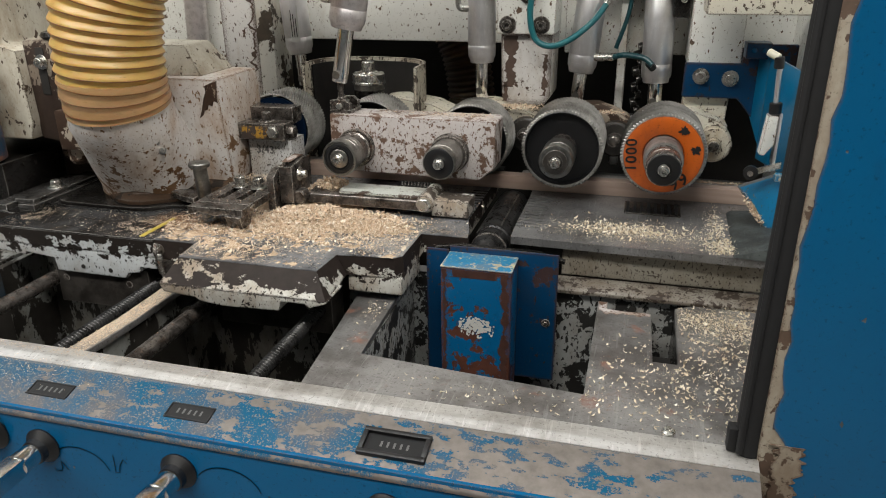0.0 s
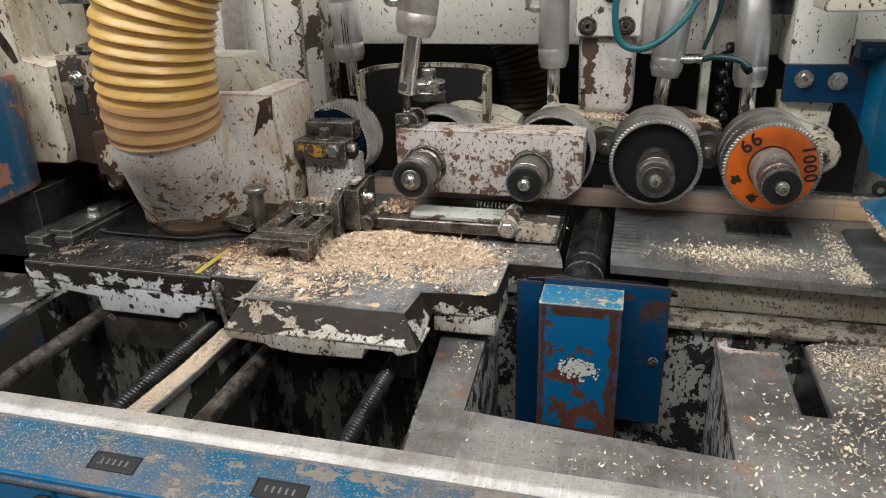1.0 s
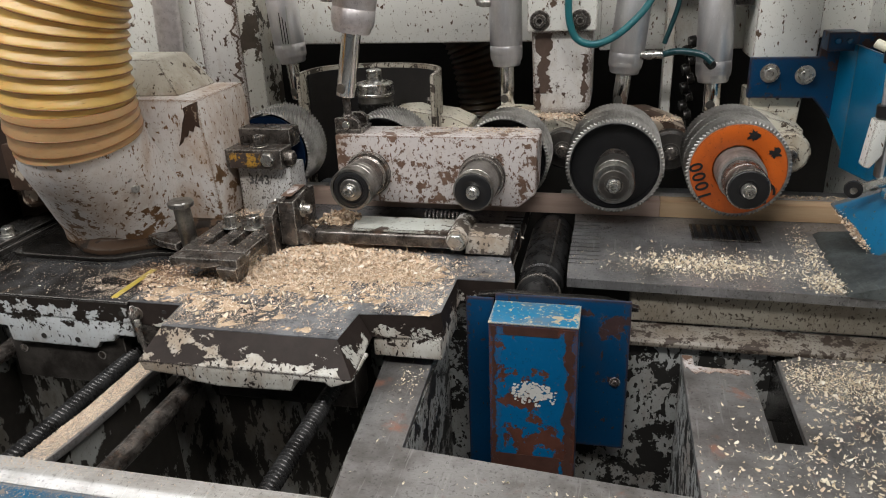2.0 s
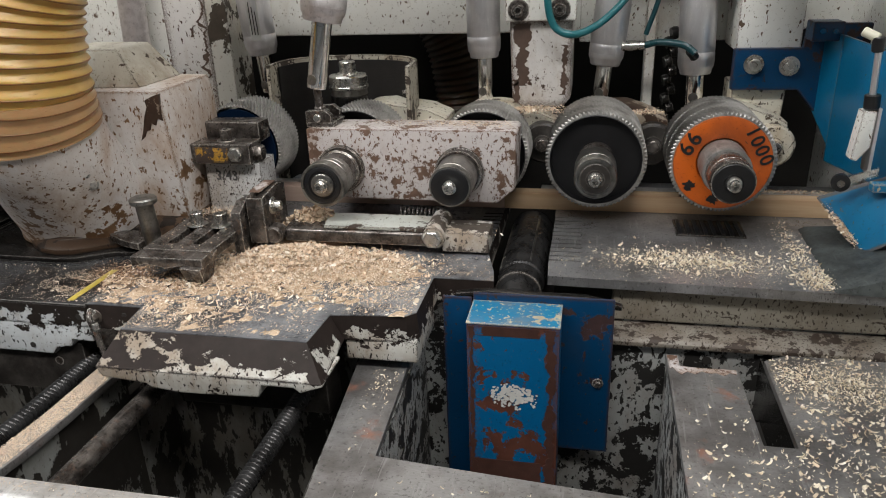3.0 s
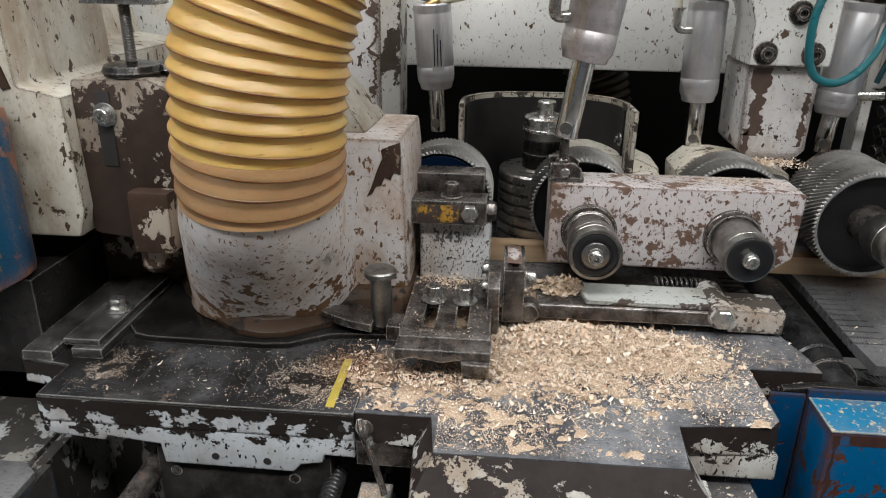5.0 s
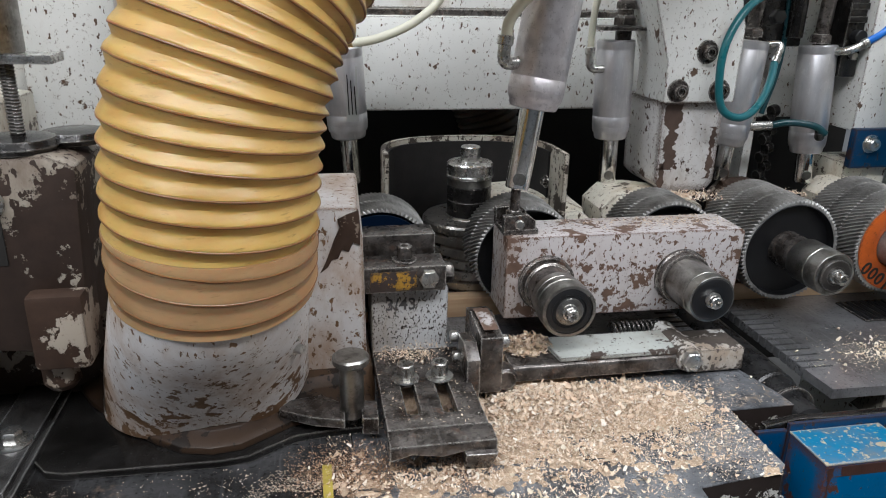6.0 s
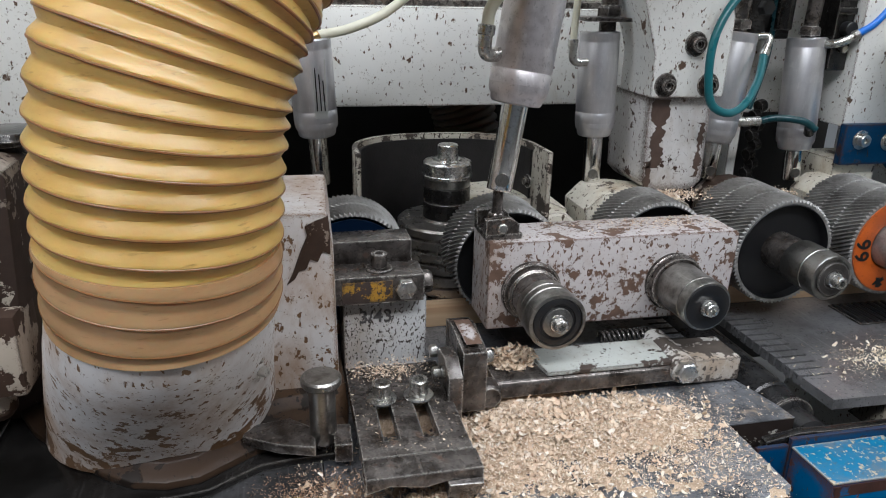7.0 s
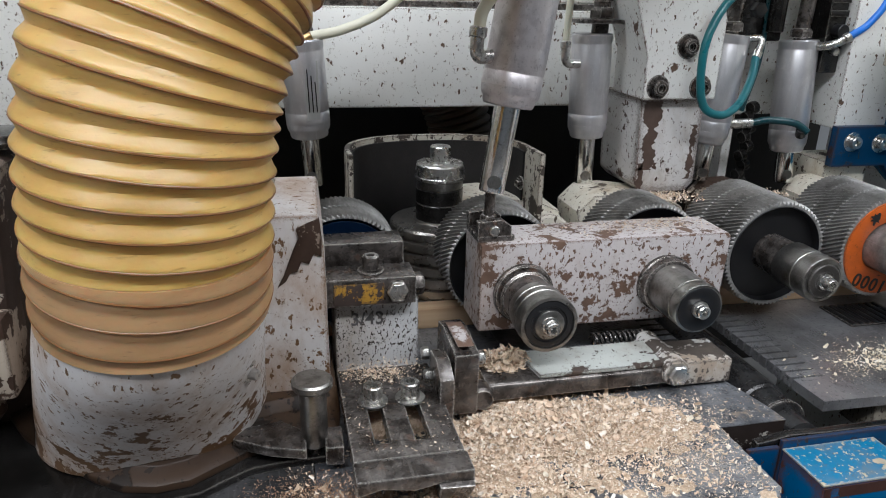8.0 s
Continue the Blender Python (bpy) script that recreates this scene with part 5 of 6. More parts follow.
def fold(g):
    """Hose radius: soft bulges between the turns of a helix."""
    f = (g / PITCH) % 1.0
    return 0.0832 + 0.0021 * math.sin(math.pi * f) + 0.0030 * (1 - abs(2 * f - 1)) ** 1.4


hose = thing("suction_hose", (-0.68, 1.09, 0.98), "large amber ribbed suction hose on the hood", "hose")


# even steps along the path
def even(path, step):
    out, carry = [path[0]], 0.0
    for p, q in zip(path, path[1:]):
        n = (q - p).length
        while carry + n >= step:
            f = (step - carry) / n
            p = p.lerp(q, f)
            out.append(p)
            n = (q - p).length
            carry = 0.0
        carry += n
    return out


hp = even(hp, 0.0014)
CUFF = 40
part("cuff", sweep(hp[:CUFF + 1], lambda g, a: fold(g + PITCH * a / (2 * math.pi)) * 0.45 + 0.0488, 72), "hose_cuff", hose, "dusty brown clamped end")
part("ribbed_wall", sweep(hp[CUFF:], lambda g, a: fold(g + CUFF * 0.0014 + PITCH * a / (2 * math.pi)) + 0.0005, 72), "hose", hose, "amber ribbed wall")
wire, side = [], Vector((1, 0.2, 0.1))
g = 0.0
for i in range(len(hp) - 1):
    d = (hp[i + 1] - hp[max(i - 1, 0)]).normalized()
    side = (side - d * side.dot(d)).normalized()
    up = d.cross(side)
    for j in range(5):
        s = (i + j / 5) * 0.0014
        a = 2 * math.pi * (0.43 - s / PITCH)
        wire.append(hp[i].lerp(hp[i + 1], j / 5) + (side * math.cos(a) + up * math.sin(a)) * 0.0877)
part("spiral_wire", sweep(wire[20:], 0.0013, 8), "hose_wire", hose, "brown spiral wire")

# second, far hose; the shade behind the beam is painted into its colour
fp = even(smooth_path([(-0.36, 1.87, 1.22), (-0.30, 1.87, 1.15), (-0.255, 1.87, 1.06), (-0.235, 1.87, 0.95), (-0.23, 1.87, 0.85)], 20), 0.002)
solo("far_hose", sweep(fp, lambda g, a: 0.058 + 0.003 * math.sin(2 * math.pi * g / 0.014), 32), "hose_shaded", "ribbed hose behind the beam, with shade put into its colour", "hose")

# ---- clamp block beside the hood ----
cb = thing("clamp_block", (-0.50, 1.28, TOP), "pale steel clamp block with pen figures and a yellow label", "clamp block")
part("block", box(-0.538, -0.446, 1.262, 1.315, TOP + 0.006, 0.962, 0.002), "block", cb)
part("clamp_bar", box(-0.548, -0.452, 1.245, 1.288, 0.963, 0.994, 0.002), "cast", cb)
part("label", box(-0.540, -0.487, 1.2435, 1.2448, 0.966, 0.989, 0.0003), "yellow", cb, "worn yellow label")
part("rear_bar", box(-0.553, -0.457, 1.296, 1.335, 0.985, 1.016, 0.002), "cast", cb)
bolt(cb, (-0.473, 1.245, 0.980), (0, -1, 0), 0.012, 0.010, "zinc", False)
bolt(cb, (-0.498, 1.268, 0.994), (0, 0, 1), 0.009, 0.016, "cast", True, True)
part("side_nut", hexagon((-0.452, 1.268, 0.976), (1, 0, 0), 0.013, 0.012), "cast", cb)
part("pen_figures", text_mesh("3/43", 0.021, (-0.503, 1.2612, 0.940), (1, 0, 0), (0, 0, 1), 0.0002), "faded_ink", cb, "faded pen figures 3/43")

# ---- slotted finger bracket, stud, lever ----
fb = thing("finger_bracket", (-0.49, 1.13, TOP), "dark cast bracket with two slots and a curved finger", "bracket")
zt = 0.894
part("slotted_plate", cells((-0.540, -0.517, -0.503, -0.480, -0.466, -0.440), (1.074, 1.098, 1.172, 1.236), {(1, 1), (3, 1)}, zt - 0.014, zt, 0.0018), "cast", fb)
part("finger", loft([[(-0.470, 1.040, z0), (-0.438, 1.038, z0), (-0.438, 1.09, z0 + 0.01), (-0.470, 1.09, z0 + 0.01)] if k else [(-0.468, 1.052, 0.857), (-0.442, 1.050, 0.857), (-0.440, 1.072, 0.857), (-0.466, 1.074, 0.857)] for k, z0 in ((0, 0), (1, 0.882))], 0.003), "cast", fb)
part("lip", prism([(-0.541, 0.878), (-0.52, 0.884), (-0.49, 0.879), (-0.465, 0.884), (-0.438, 0.880), (-0.438, 0.894), (-0.541, 0.894)], "y", 1.045, 1.0735, 0.002), "cast", fb)
for x in (-0.510, -0.4725):
    bolt(fb, (x, 1.168, zt), (0, 0, 1), 0.0095, 0.017, "zinc", True, True)
part("bridge", box(-0.53, -0.45, 1.19, 1.262, TOP + 0.002, zt - 0.016, 0.002), "cast", fb)

st = thing("headed_stud", (-0.569, 1.145, TOP), "worn round steel stud with a flat head", "stud")
part("shank", rod((-0.569, 1.143, 0.872), (-0.570, 1.138, 0.936), 0.0125), "steel", st)
part("head", lathe([(0.010, 0), (0.0175, 0.001), (0.019, 0.003), (0.019, 0.008), (0.017, 0.010), (0.0004, 0.0106)], (-0.570, 1.138, 0.934), (0, 0, 1), 40), "steel", st)
part("foot", rod((-0.569, 1.144, TOP + 0.002), (-0.569, 1.143, 0.873), 0.006), "cast", st)
part("latch", merge(prism([(-0.645, 1.148), (-0.61, 1.128), (-0.578, 1.118), (-0.577, 1.150), (-0.60, 1.172), (-0.640, 1.165)], "z", 0.8705, 0.881, 0.002), prism([(-0.561, 1.117), (-0.544, 1.115), (-0.543, 1.150), (-0.560, 1.152)], "z", 0.8625, 0.882, 0.002)), "cast", st, "dusty latch tongue")
cl = thing("clamp_jaw", (-0.43, 1.2, TOP), "dark jaw of two bolted steel plates", "clamp")
part("front_jaw", prism([(1.150, 0.858), (1.150, 0.920), (1.172, 0.932), (1.20, 0.930), (1.20, 0.858)], "x", -0.446, -0.431, 0.002), "cast", cl)
part("rear_jaw", prism([(1.165, 0.870), (1.165, 0.938), (1.22, 0.945), (1.245, 0.94), (1.245, 0.870)], "x", -0.428, -0.402, 0.002), "cast", cl)
part("paint_rest", prism([(1.17, 0.9455), (1.19, 0.9470), (1.225, 0.9468), (1.225, 0.9455)], "x", -0.424, -0.407, 0.0003), "cream_heavy", cl)
for z in (0.905, 0.922):
    part("side_nut", hexagon((-0.446, 1.19 + (z - 0.905), z), (-1, 0, 0), 0.007, 0.008), "zinc", cl)
bolt(cl, (-0.402, 1.195, 0.918), (1, 0, 0), 0.008, 0.012, "zinc")
part("jaw_pin", lathe([(0.003, 0), (0.0135, 0.0), (0.0135, 0.018), (0.011, 0.021), (0.0003, 0.0215)], (-0.395, 1.192, 0.880), (0, -1, 0), 32), "cast", cl)

lv = thing("lever_bar", (-0.25, 1.2, TOP), "steel lever bar with pale paint rests and a hex pivot", "lever")
part("bar", prism([(1.189, 0.866), (1.189, 0.882), (1.193, 0.886), (1.250, 0.890), (1.250, 0.866)], "x", -0.385, -0.166, 0.0025), "cast", lv)
part("paint_face", prism([(-0.325, 1.192), (-0.178, 1.192), (-0.170, 1.248), (-0.335, 1.248)], "z", 0.8865, 0.8912, 0.001), "lever_paint", lv, "pale painted top")
part("pivot_clamp", lathe([(0.004, 0), (0.0155, 0), (0.0165, 0.002), (0.0165, 0.075), (0.014, 0.077)], (-0.163, 1.187, 0.880), (0, 1, 0), 32), "cast_pale", lv)
bolt(lv, (-0.163, 1.187, 0.880), (0, -1, 0), 0.0135, 0.010, "zinc", False)
part("tail", box(-0.152, -0.086, 1.195, 1.250, 0.857, 0.886, 0.002), "cast_pale", lv)
part("spring", sweep(smooth_path([(-0.23 + 0.0006 * i, 1.268 + 0.009 * math.cos(i * 0.6), 0.885 + 0.009 * math.sin(i * 0.6)) for i in range(110)], 2), 0.0018, 8), "black", lv)

# slotted bars at the far left of the table
for i, x0 in enumerate((-0.960, -0.908)):
    sb = thing("clamp_rail", (x0, 1.17, TOP), "black flat clamp rail bolted on the table", "rail", "clamp rails")
    part("rail", box(x0, x0 + 0.035, 1.045 + 0.01 * i, 1.335, TOP, TOP + 0.012, 0.0015), "rail_steel", sb)
    if i:
        part("upper_rail", box(x0 - 0.012, x0 + 0.030, 1.062, 1.335, TOP + 0.012, TOP + 0.020, 0.0015), "rail_steel", sb)
        bolt(sb, (-0.895, 1.140, TOP + 0.020), (0, 0, 1), 0.0105, 0.012, "zinc")

# ---- left: slide bracket, columns and blue cover ----
lb = thing("slide_bracket", (-0.87, 1.2, 0.93), "rusty cast slide bracket with a slotted bolt", "bracket")
part("body", prism([(-0.920, 0.965), (-0.84, 0.955), (-0.815, 0.975), (-0.805, 1.14), (-0.83, 1.150), (-0.920, 1.148)], "y", 1.155, 1.25, 0.008), "bracket", lb)
part("boss", box(-0.862, -0.812, 1.135, 1.19, 0.950, 1.025, 0.006), "rusty", lb)
part("foot_pin", lathe([(0.0003, 0), (0.012, 0.003), (0.017, 0.01), (0.017, 0.05)], (-0.850, 1.165, 0.915), (0, 0, 1), 28), "rusty", lb)
part("slot", box(-0.892, -0.874, 1.1535, 1.1555, 1.05, 1.135, 0.0005), "void", lb)
bolt(lb, (-0.881, 1.1535, 1.109), (0, -1, 0), 0.0085, 0.010, "zinc", True, True)
part("knob", lathe([(0.010, 0), (0.030, 0.001), (0.033, 0.006), (0.030, 0.013), (0.018, 0.016), (0.0004, 0.016)], (-0.858, 1.185, 1.148), (0, 0, 1), 40), "black", lb)
part("rear_knob", lathe([(0.010, 0), (0.028, 0.001), (0.031, 0.006), (0.028, 0.012), (0.016, 0.014), (0.0004, 0.014)], (-0.822, 1.222, 1.148), (0, 0, 1), 40), "black", lb)
part("threaded_stem", sweep([Vector((-0.858, 1.185, 1.158 + 0.001 * i)) for i in range(90)], lambda g, a: 0.0062 + 0.0009 * math.sin(2 * math.pi * g / 0.003 + a), 12), "black", lb)
part("stem_plate", box(-0.900, -0.815, 1.168, 1.205, 1.226, 1.234, 0.002), "zinc", lb)
part("sleeve", rod((-0.868, 1.188, 1.234), (-0.868, 1.188, 1.45), 0.026), "steel", lb)
lc = thing("machine_column", (-1.1, 1.3, 0.8), "tall pale machine column with stained paint", "column")
part("column", prism([(-1.35, 0.93), (-0.985, 0.93), (-0.985, 1.145), (-1.06, 1.155), (-1.10, 1.30), (-1.16, 1.75), (-1.35, 1.75)], "y", 1.35, 1.62, 0.006), "cream_soft", lc)
part("column_cheek", prism([(-1.20, 0.965), (-0.925, 0.965), (-0.915, 1.00), (-0.920, 1.13), (-0.97, 1.14), (-1.0, 1.75), (-1.20, 1.75)], "y", 1.138, 1.349, 0.006), "cream_soft", lc)
part("foot", box(-0.970, -0.80, 1.25, 1.385, 0.853, 0.965, 0.005), "rusty", lc)
seam = [(-1.050, 1.34), (-1.030, 1.262), (-1.016, 1.223), (-1.006, 1.192), (-0.989, 1.158), (-0.979, 1.135)]
wide = [0.010, 0.008, 0.011, 0.008, 0.012, 0.006]
part("seam", prism([(x - w, z) for (x, z), w in zip(seam, wide)] + [(x + w * 0.6, z + 0.003) for (x, z), w in zip(seam[::-1], wide[::-1])], "y", 1.1372, 1.140, 0), "flange", lc, "dark torn seam in the paint")
bc = thing("blue_end_cover", (-1.0, 1.05, 0.95), "blue cover with rounded edge and salmon primer patches", "cover")
part("cover", loft([[(-1.35, 1.02, 0.885), (-1.058, 1.02, 0.89), (-1.022, 1.035, 0.905), (-0.970, 1.10, 0.93), (-0.977, 1.128, 0.93), (-1.35, 1.128, 0.90)], [(-1.35, 1.02, 1.15), (-1.058, 1.02, 1.148), (-1.024, 1.035, 1.138), (-0.972, 1.10, 1.122), (-0.977, 1.128, 1.122), (-1.35, 1.128, 1.15)]], 0.008), "blue_patch", bc)
part("knob", lathe([(0.004, 0), (0.017, 0.002), (0.019, 0.01), (0.016, 0.022), (0.0003, 0.024)], (-1.070, 1.02, 1.05), (0, -1, 0), 32), "rubber", bc)
ck = thing("crank_socket", (-0.95, 0.85, SILL), "chrome crank bar lying over a steel plate", "crank")
part("bar", rod((-1.10, 0.845, 0.792), (-0.955, 0.865, 0.792), 0.009), "chrome", ck)
part("socket", rod((-0.975, 0.862, 0.792), (-0.945, 0.866, 0.792), 0.014), "chrome", ck)
part("stay", rod((-1.0, 0.83, 0.778), (-0.96, 0.862, 0.788), 0.004), "chrome", ck)

# ---- right: infeed flap, hold-down sheet, door edge ----
fl = thing("infeed_flap", (0.40, 1.25, TOP), "blue sheet infeed flap with a small air cylinder", "flap")
part("panel", loft([[(0.402, 1.450, 0.93), (0.405, 1.451, 0.93), (0.464, 1.201, 0.935), (0.461, 1.200, 0.935)], [(0.402, 1.450, 1.118), (0.405, 1.451, 1.118), (0.464, 1.201, 1.098), (0.461, 1.200, 1.098)]], 0.0006), "light_blue", fl, "clean light blue panel")
part("tray", loft([[(0.360, 1.310, 0.914), (0.404, 1.235, 0.861), (0.452, 1.190, 0.915), (0.432, 1.275, 0.957)], [(0.361, 1.311, 0.9165), (0.405, 1.236, 0.8635), (0.453, 1.191, 0.9175), (0.433, 1.276, 0.9595)]], 0.0006), "light_blue", fl, "bent blue tray holding shavings")
part("tray_edge", loft([[(0.448, 1.187, 0.915), (0.455, 1.187, 0.915), (0.470, 1.215, 0.99), (0.463, 1.215, 0.99)], [(0.448, 1.192, 0.915), (0.455, 1.192, 0.915), (0.470, 1.220, 0.99), (0.463, 1.220, 0.99)]], 0.0006), "light_blue", fl)
part("sensor_block", prism([(0.378, 0.983), (0.386, 0.981), (0.399, 1.000), (0.400, 1.046), (0.384, 1.046)], "y", 1.262, 1.285, 0.002), "cream_beam", fl, "white sensor block")
part("sensor_rail", box(0.4005, 0.405, 1.262, 1.29, 0.965, 1.05, 0.001), "alu", fl)
cy = part("small_cylinder", rod((0.390, 1.270, 1.125), (0.393, 1.270, 1.062), 0.0042), "alu", fl, "thin air cylinder")
part("cylinder_end", rod((0.393, 1.270, 1.066), (0.394, 1.270, 1.048), 0.0095), "rubber", cy)
part("cylinder_head", rod((0.389, 1.270, 1.118), (0.388, 1.270, 1.136), 0.0075), "rubber", cy)
part("fitting", rod((0.388, 1.270, 1.134), (0.372, 1.28, 1.142), 0.006), "creamline", fl)
lev = part("lever", loft([[(0.371, 1.256, 0.949), (0.414, 1.258, 0.962), (0.414, 1.258, 0.974), (0.371, 1.256, 0.959)], [(0.371, 1.262, 0.949), (0.414, 1.264, 0.962), (0.414, 1.264, 0.974), (0.371, 1.262, 0.959)]], 0.001), "zinc", fl)
part("roller_knob", lathe([(0.004, 0), (0.0105, 0.0005), (0.0115, 0.003), (0.0115, 0.010), (0.004, 0.012)], (0.371, 1.263, 0.954), (-0.2, -1, 0), 28), "rubber", lev)
part("knob_pin", lathe([(0.0004, 0.0115), (0.0048, 0.012), (0.0048, 0.014), (0.0004, 0.0142)], (0.371, 1.263, 0.954), (-0.2, -1, 0), 20), "zinc", lev)
part("hinge", box(0.405, 0.435, 1.245, 1.262, 0.944, 0.956, 0.003), "blue_top", fl)
part("panel_wing", loft([[(x, 1.556, 1.035), (x + 0.026, 1.4505, 0.955), (x + 0.026, 1.4505, 1.118), (x, 1.556, 1.118)] for x in (0.376, 0.379)], 0.0006), "light_blue", fl)
rp = thing("infeed_ramp", (0.40, 1.2, TOP), "dark dusty chamfered infeed ramp", "ramp")
part("ramp", loft([[(0.345, 1.128, TOP + 0.0006), (0.40, 1.122, TOP + 0.0006), (0.468, 1.30, TOP + 0.0006), (0.352, 1.345, TOP + 0.0006)], [(0.352, 1.133, TOP + 0.004), (0.405, 1.126, TOP + 0.024), (0.468, 1.30, TOP + 0.030), (0.360, 1.345, TOP + 0.006)]], 0.001), "ramp", rp)
rs = thing("wall_inner", (0.5, 1.3, 0.8), "pale inner side wall of the machine", "machine wall", kind="structure")
part("cheek", merge(box(0.47, 0.49, 0.84, 1.75, 0.42, 0.84, 0.0), box(0.47, 0.49, 0.84, 1.36, 0.84, 0.99, 0.0), box(0.47, 0.49, 1.47, 1.75, 0.84, 0.99, 0.0), box(0.47, 0.49, 0.84, 1.75, 0.99, 1.9, 0.0)), "cream_beam", rs)
part("brow", box(0.28, 0.47, 1.36, 1.46, 1.19, 1.26, 0.004), "cream", rs)

dr = thing("blue_door_frame", (0.6, 0.75, 0.0), "large blue enamelled machine frame beside the opening", "machine frame")
random.seed(3)
jag = []
for i in range(60):
    z = 0.72 + 1.2 * i / 59
    jag.append((0.349 + random.uniform(-0.003, 0.003) + 0.004 * math.sin(z * 17) + (0.014 if z < 0.82 else 0.002), z))
part("frame_sheet", prism([(1.6, 1.92), (1.6, 0.05), (0.372, 0.05), (0.36, 0.72)] + jag, "y", 0.735, 0.7365, 0), "blue", dr, "glossy blue enamelled sheet")
part("frame_core", prism([(1.6, 0.05), (1.6, 1.92), (0.342, 1.92), (0.342, 0.79), (0.346, 0.74), (0.350, 0.05)], "y", 0.7365, 0.84, 0.004), "filler", dr, "pale filler showing at the chipped edge")
part("filler_patch", ragged(0.352, 0.394, 0.715, 0.800, 0.735, 41, 0.016, 0.0012), "filler", dr, "broken patch of pale filler")
part("filler_patch", ragged(0.355, 0.376, 0.55, 0.72, 0.735, 42, 0.012, 0.0012), "filler", dr)
seal = thing("rubber_seal", (0.335, 0.752, 0.776), "thick black rubber tube seal along the frame", "seal")
SEAL = [(0.335, 0.752, 0.776), (0.335, 0.752, 0.90), (0.337, 0.752, 1.10), (0.339, 0.752, 1.35), (0.341, 0.752, 1.92)]
part("tube", sweep(smooth_path(SEAL, 8), 0.0150, 20), "seal", seal)
part("lip", sweep(smooth_path([(x - 0.010, y - 0.012, z + 0.004) for x, y, z in SEAL], 8), 0.0042, 10), "seal", seal, "thin moulded lip")
part("end_tab", box(0.312, 0.324, 0.744, 0.760, 0.7755, 0.806, 0.003), "seal", seal)


# ---- shavings and sawdust ----
def heap_height(x, y, humps):
    h = 0.0
    for cx, cy, rx, ry, top in humps:
        d = ((x - cx) / rx) ** 2 + ((y - cy) / ry) ** 2
        if d < 1:
            h = max(h, top * (1 - d) ** 1.2)
    return h


HUMPS = [(-0.355, 1.145, 0.10, 0.060, 0.017), (-0.29, 1.140, 0.13, 0.065, 0.011), (-0.42, 1.09, 0.11, 0.085, 0.0055), (-0.53, 1.03, 0.09, 0.06, 0.004), (-0.215, 1.13, 0.06, 0.055, 0.007), (-0.355, 1.232, 0.072, 0.045, 0.046), (-0.43, 0.985, 0.10, 0.06, 0.003), (-0.485, 1.215, 0.05, 0.06, 0.042), (-0.33, 1.06, 0.12, 0.06, 0.004)]


def heap(name, humps, base, x0, x1, y0, y1, step, label, material="dust"):
    bm = bmesh.new()
    nx, ny = int((x1 - x0) / step), int((y1 - y0) / step)
    grid = {}
    for i in range(nx + 1):
        for j in range(ny + 1):
            x, y = x0 + step * i, y0 + step * j
            h = heap_height(x, y, humps)
            h += 0.0048 * (noise.noise((x * 45, y * 45, 1)) + 0.7 * noise.noise((x * 150, y * 150, 4))) - 0.0030
            grid[i, j] = bm.verts.new((x, y, base + max(h, -0.001)))
    for i in range(nx):
        for j in range(ny):
            q = [grid[i, j], grid[i + 1, j], grid[i + 1, j + 1], grid[i, j + 1]]
            if max(v.co.z for v in q) > base + 0.0001 and all(on_mid(v.co.x, v.co.y) for v in q):
                bm.faces.new(q)
    bmesh.ops.delete(bm, geom=[v for v in bm.verts if not v.link_faces], context="VERTS")
    return solo(name, bm, material, label, "sawdust", "", "stuff")




def flakes(name, spots, label, material="chips", seed=1):
    """Curled shavings. spots: (count, x, y, spread x, spread y, base height, least and most length, where allowed)."""
    rnd = random.Random(seed)
    verts, faces = [], []
    for count, cx, cy, sx, sy, base, lo, hi, inside in spots:
        made = tries = 0
        while made < count and tries < count * 8:
            tries += 1
            x, y = rnd.gauss(cx, sx), rnd.gauss(cy, sy)
            if not inside(x, y):
                continue
            made += 1
            s = lo + (hi - lo) * rnd.random() ** 2.0
            w = s * rnd.uniform(0.22, 0.65)
            tip = 0.5 if s > 0.004 else 0.35
            q = Euler((rnd.gauss(0, tip), rnd.gauss(0, tip), rnd.uniform(0, 6.28))).to_matrix()
            bend = rnd.uniform(0.4, 3.2) if s > 0.003 else rnd.uniform(0.1, 1.2)
            r = s / bend
            n = 5 if s > 0.004 else 2
            o = Vector((x, y, base(x, y) + s * rnd.uniform(0.06, 0.26)))
            skew, flare, k = rnd.uniform(-0.5, 0.5), rnd.uniform(0.5, 1.0), len(verts)
            for i in range(n + 1):
                a = bend * (i / n - 0.5)
                half = w / 2 * (flare + (1 - flare) * i / n) * (0.45 + 0.55 * math.sin(math.pi * (0.12 + 0.76 * i / n))) * rnd.uniform(0.75, 1.15)
                p = Vector((r * math.sin(a), skew * w * (i / n - 0.5), r * (1 - math.cos(a))))
                verts.append(o + q @ (p - Vector((0, half, 0))))
                verts.append(o + q @ (p + Vector((0, half, 0))))
            for i in range(n):
                faces.append((k + 2 * i, k + 2 * i + 1, k + 2 * i + 3, k + 2 * i + 2))
    me = bpy.data.meshes.new(name)
    me.from_pydata(verts, [], faces)
    me.materials.append(M[material])
    return tagged(new(name, me), label, "shavings", "", "stuff")


def clumps(inside, scale, least, shift=0.0):
    """Keeps shavings to drifting clumps, with bare gaps between."""
    def allowed(x, y):
        return inside(x, y) and noise.noise((x * scale + shift, y * scale, shift)) + 0.5 * noise.noise((x * scale * 3, y * scale * 3, shift)) > least
    return allowed


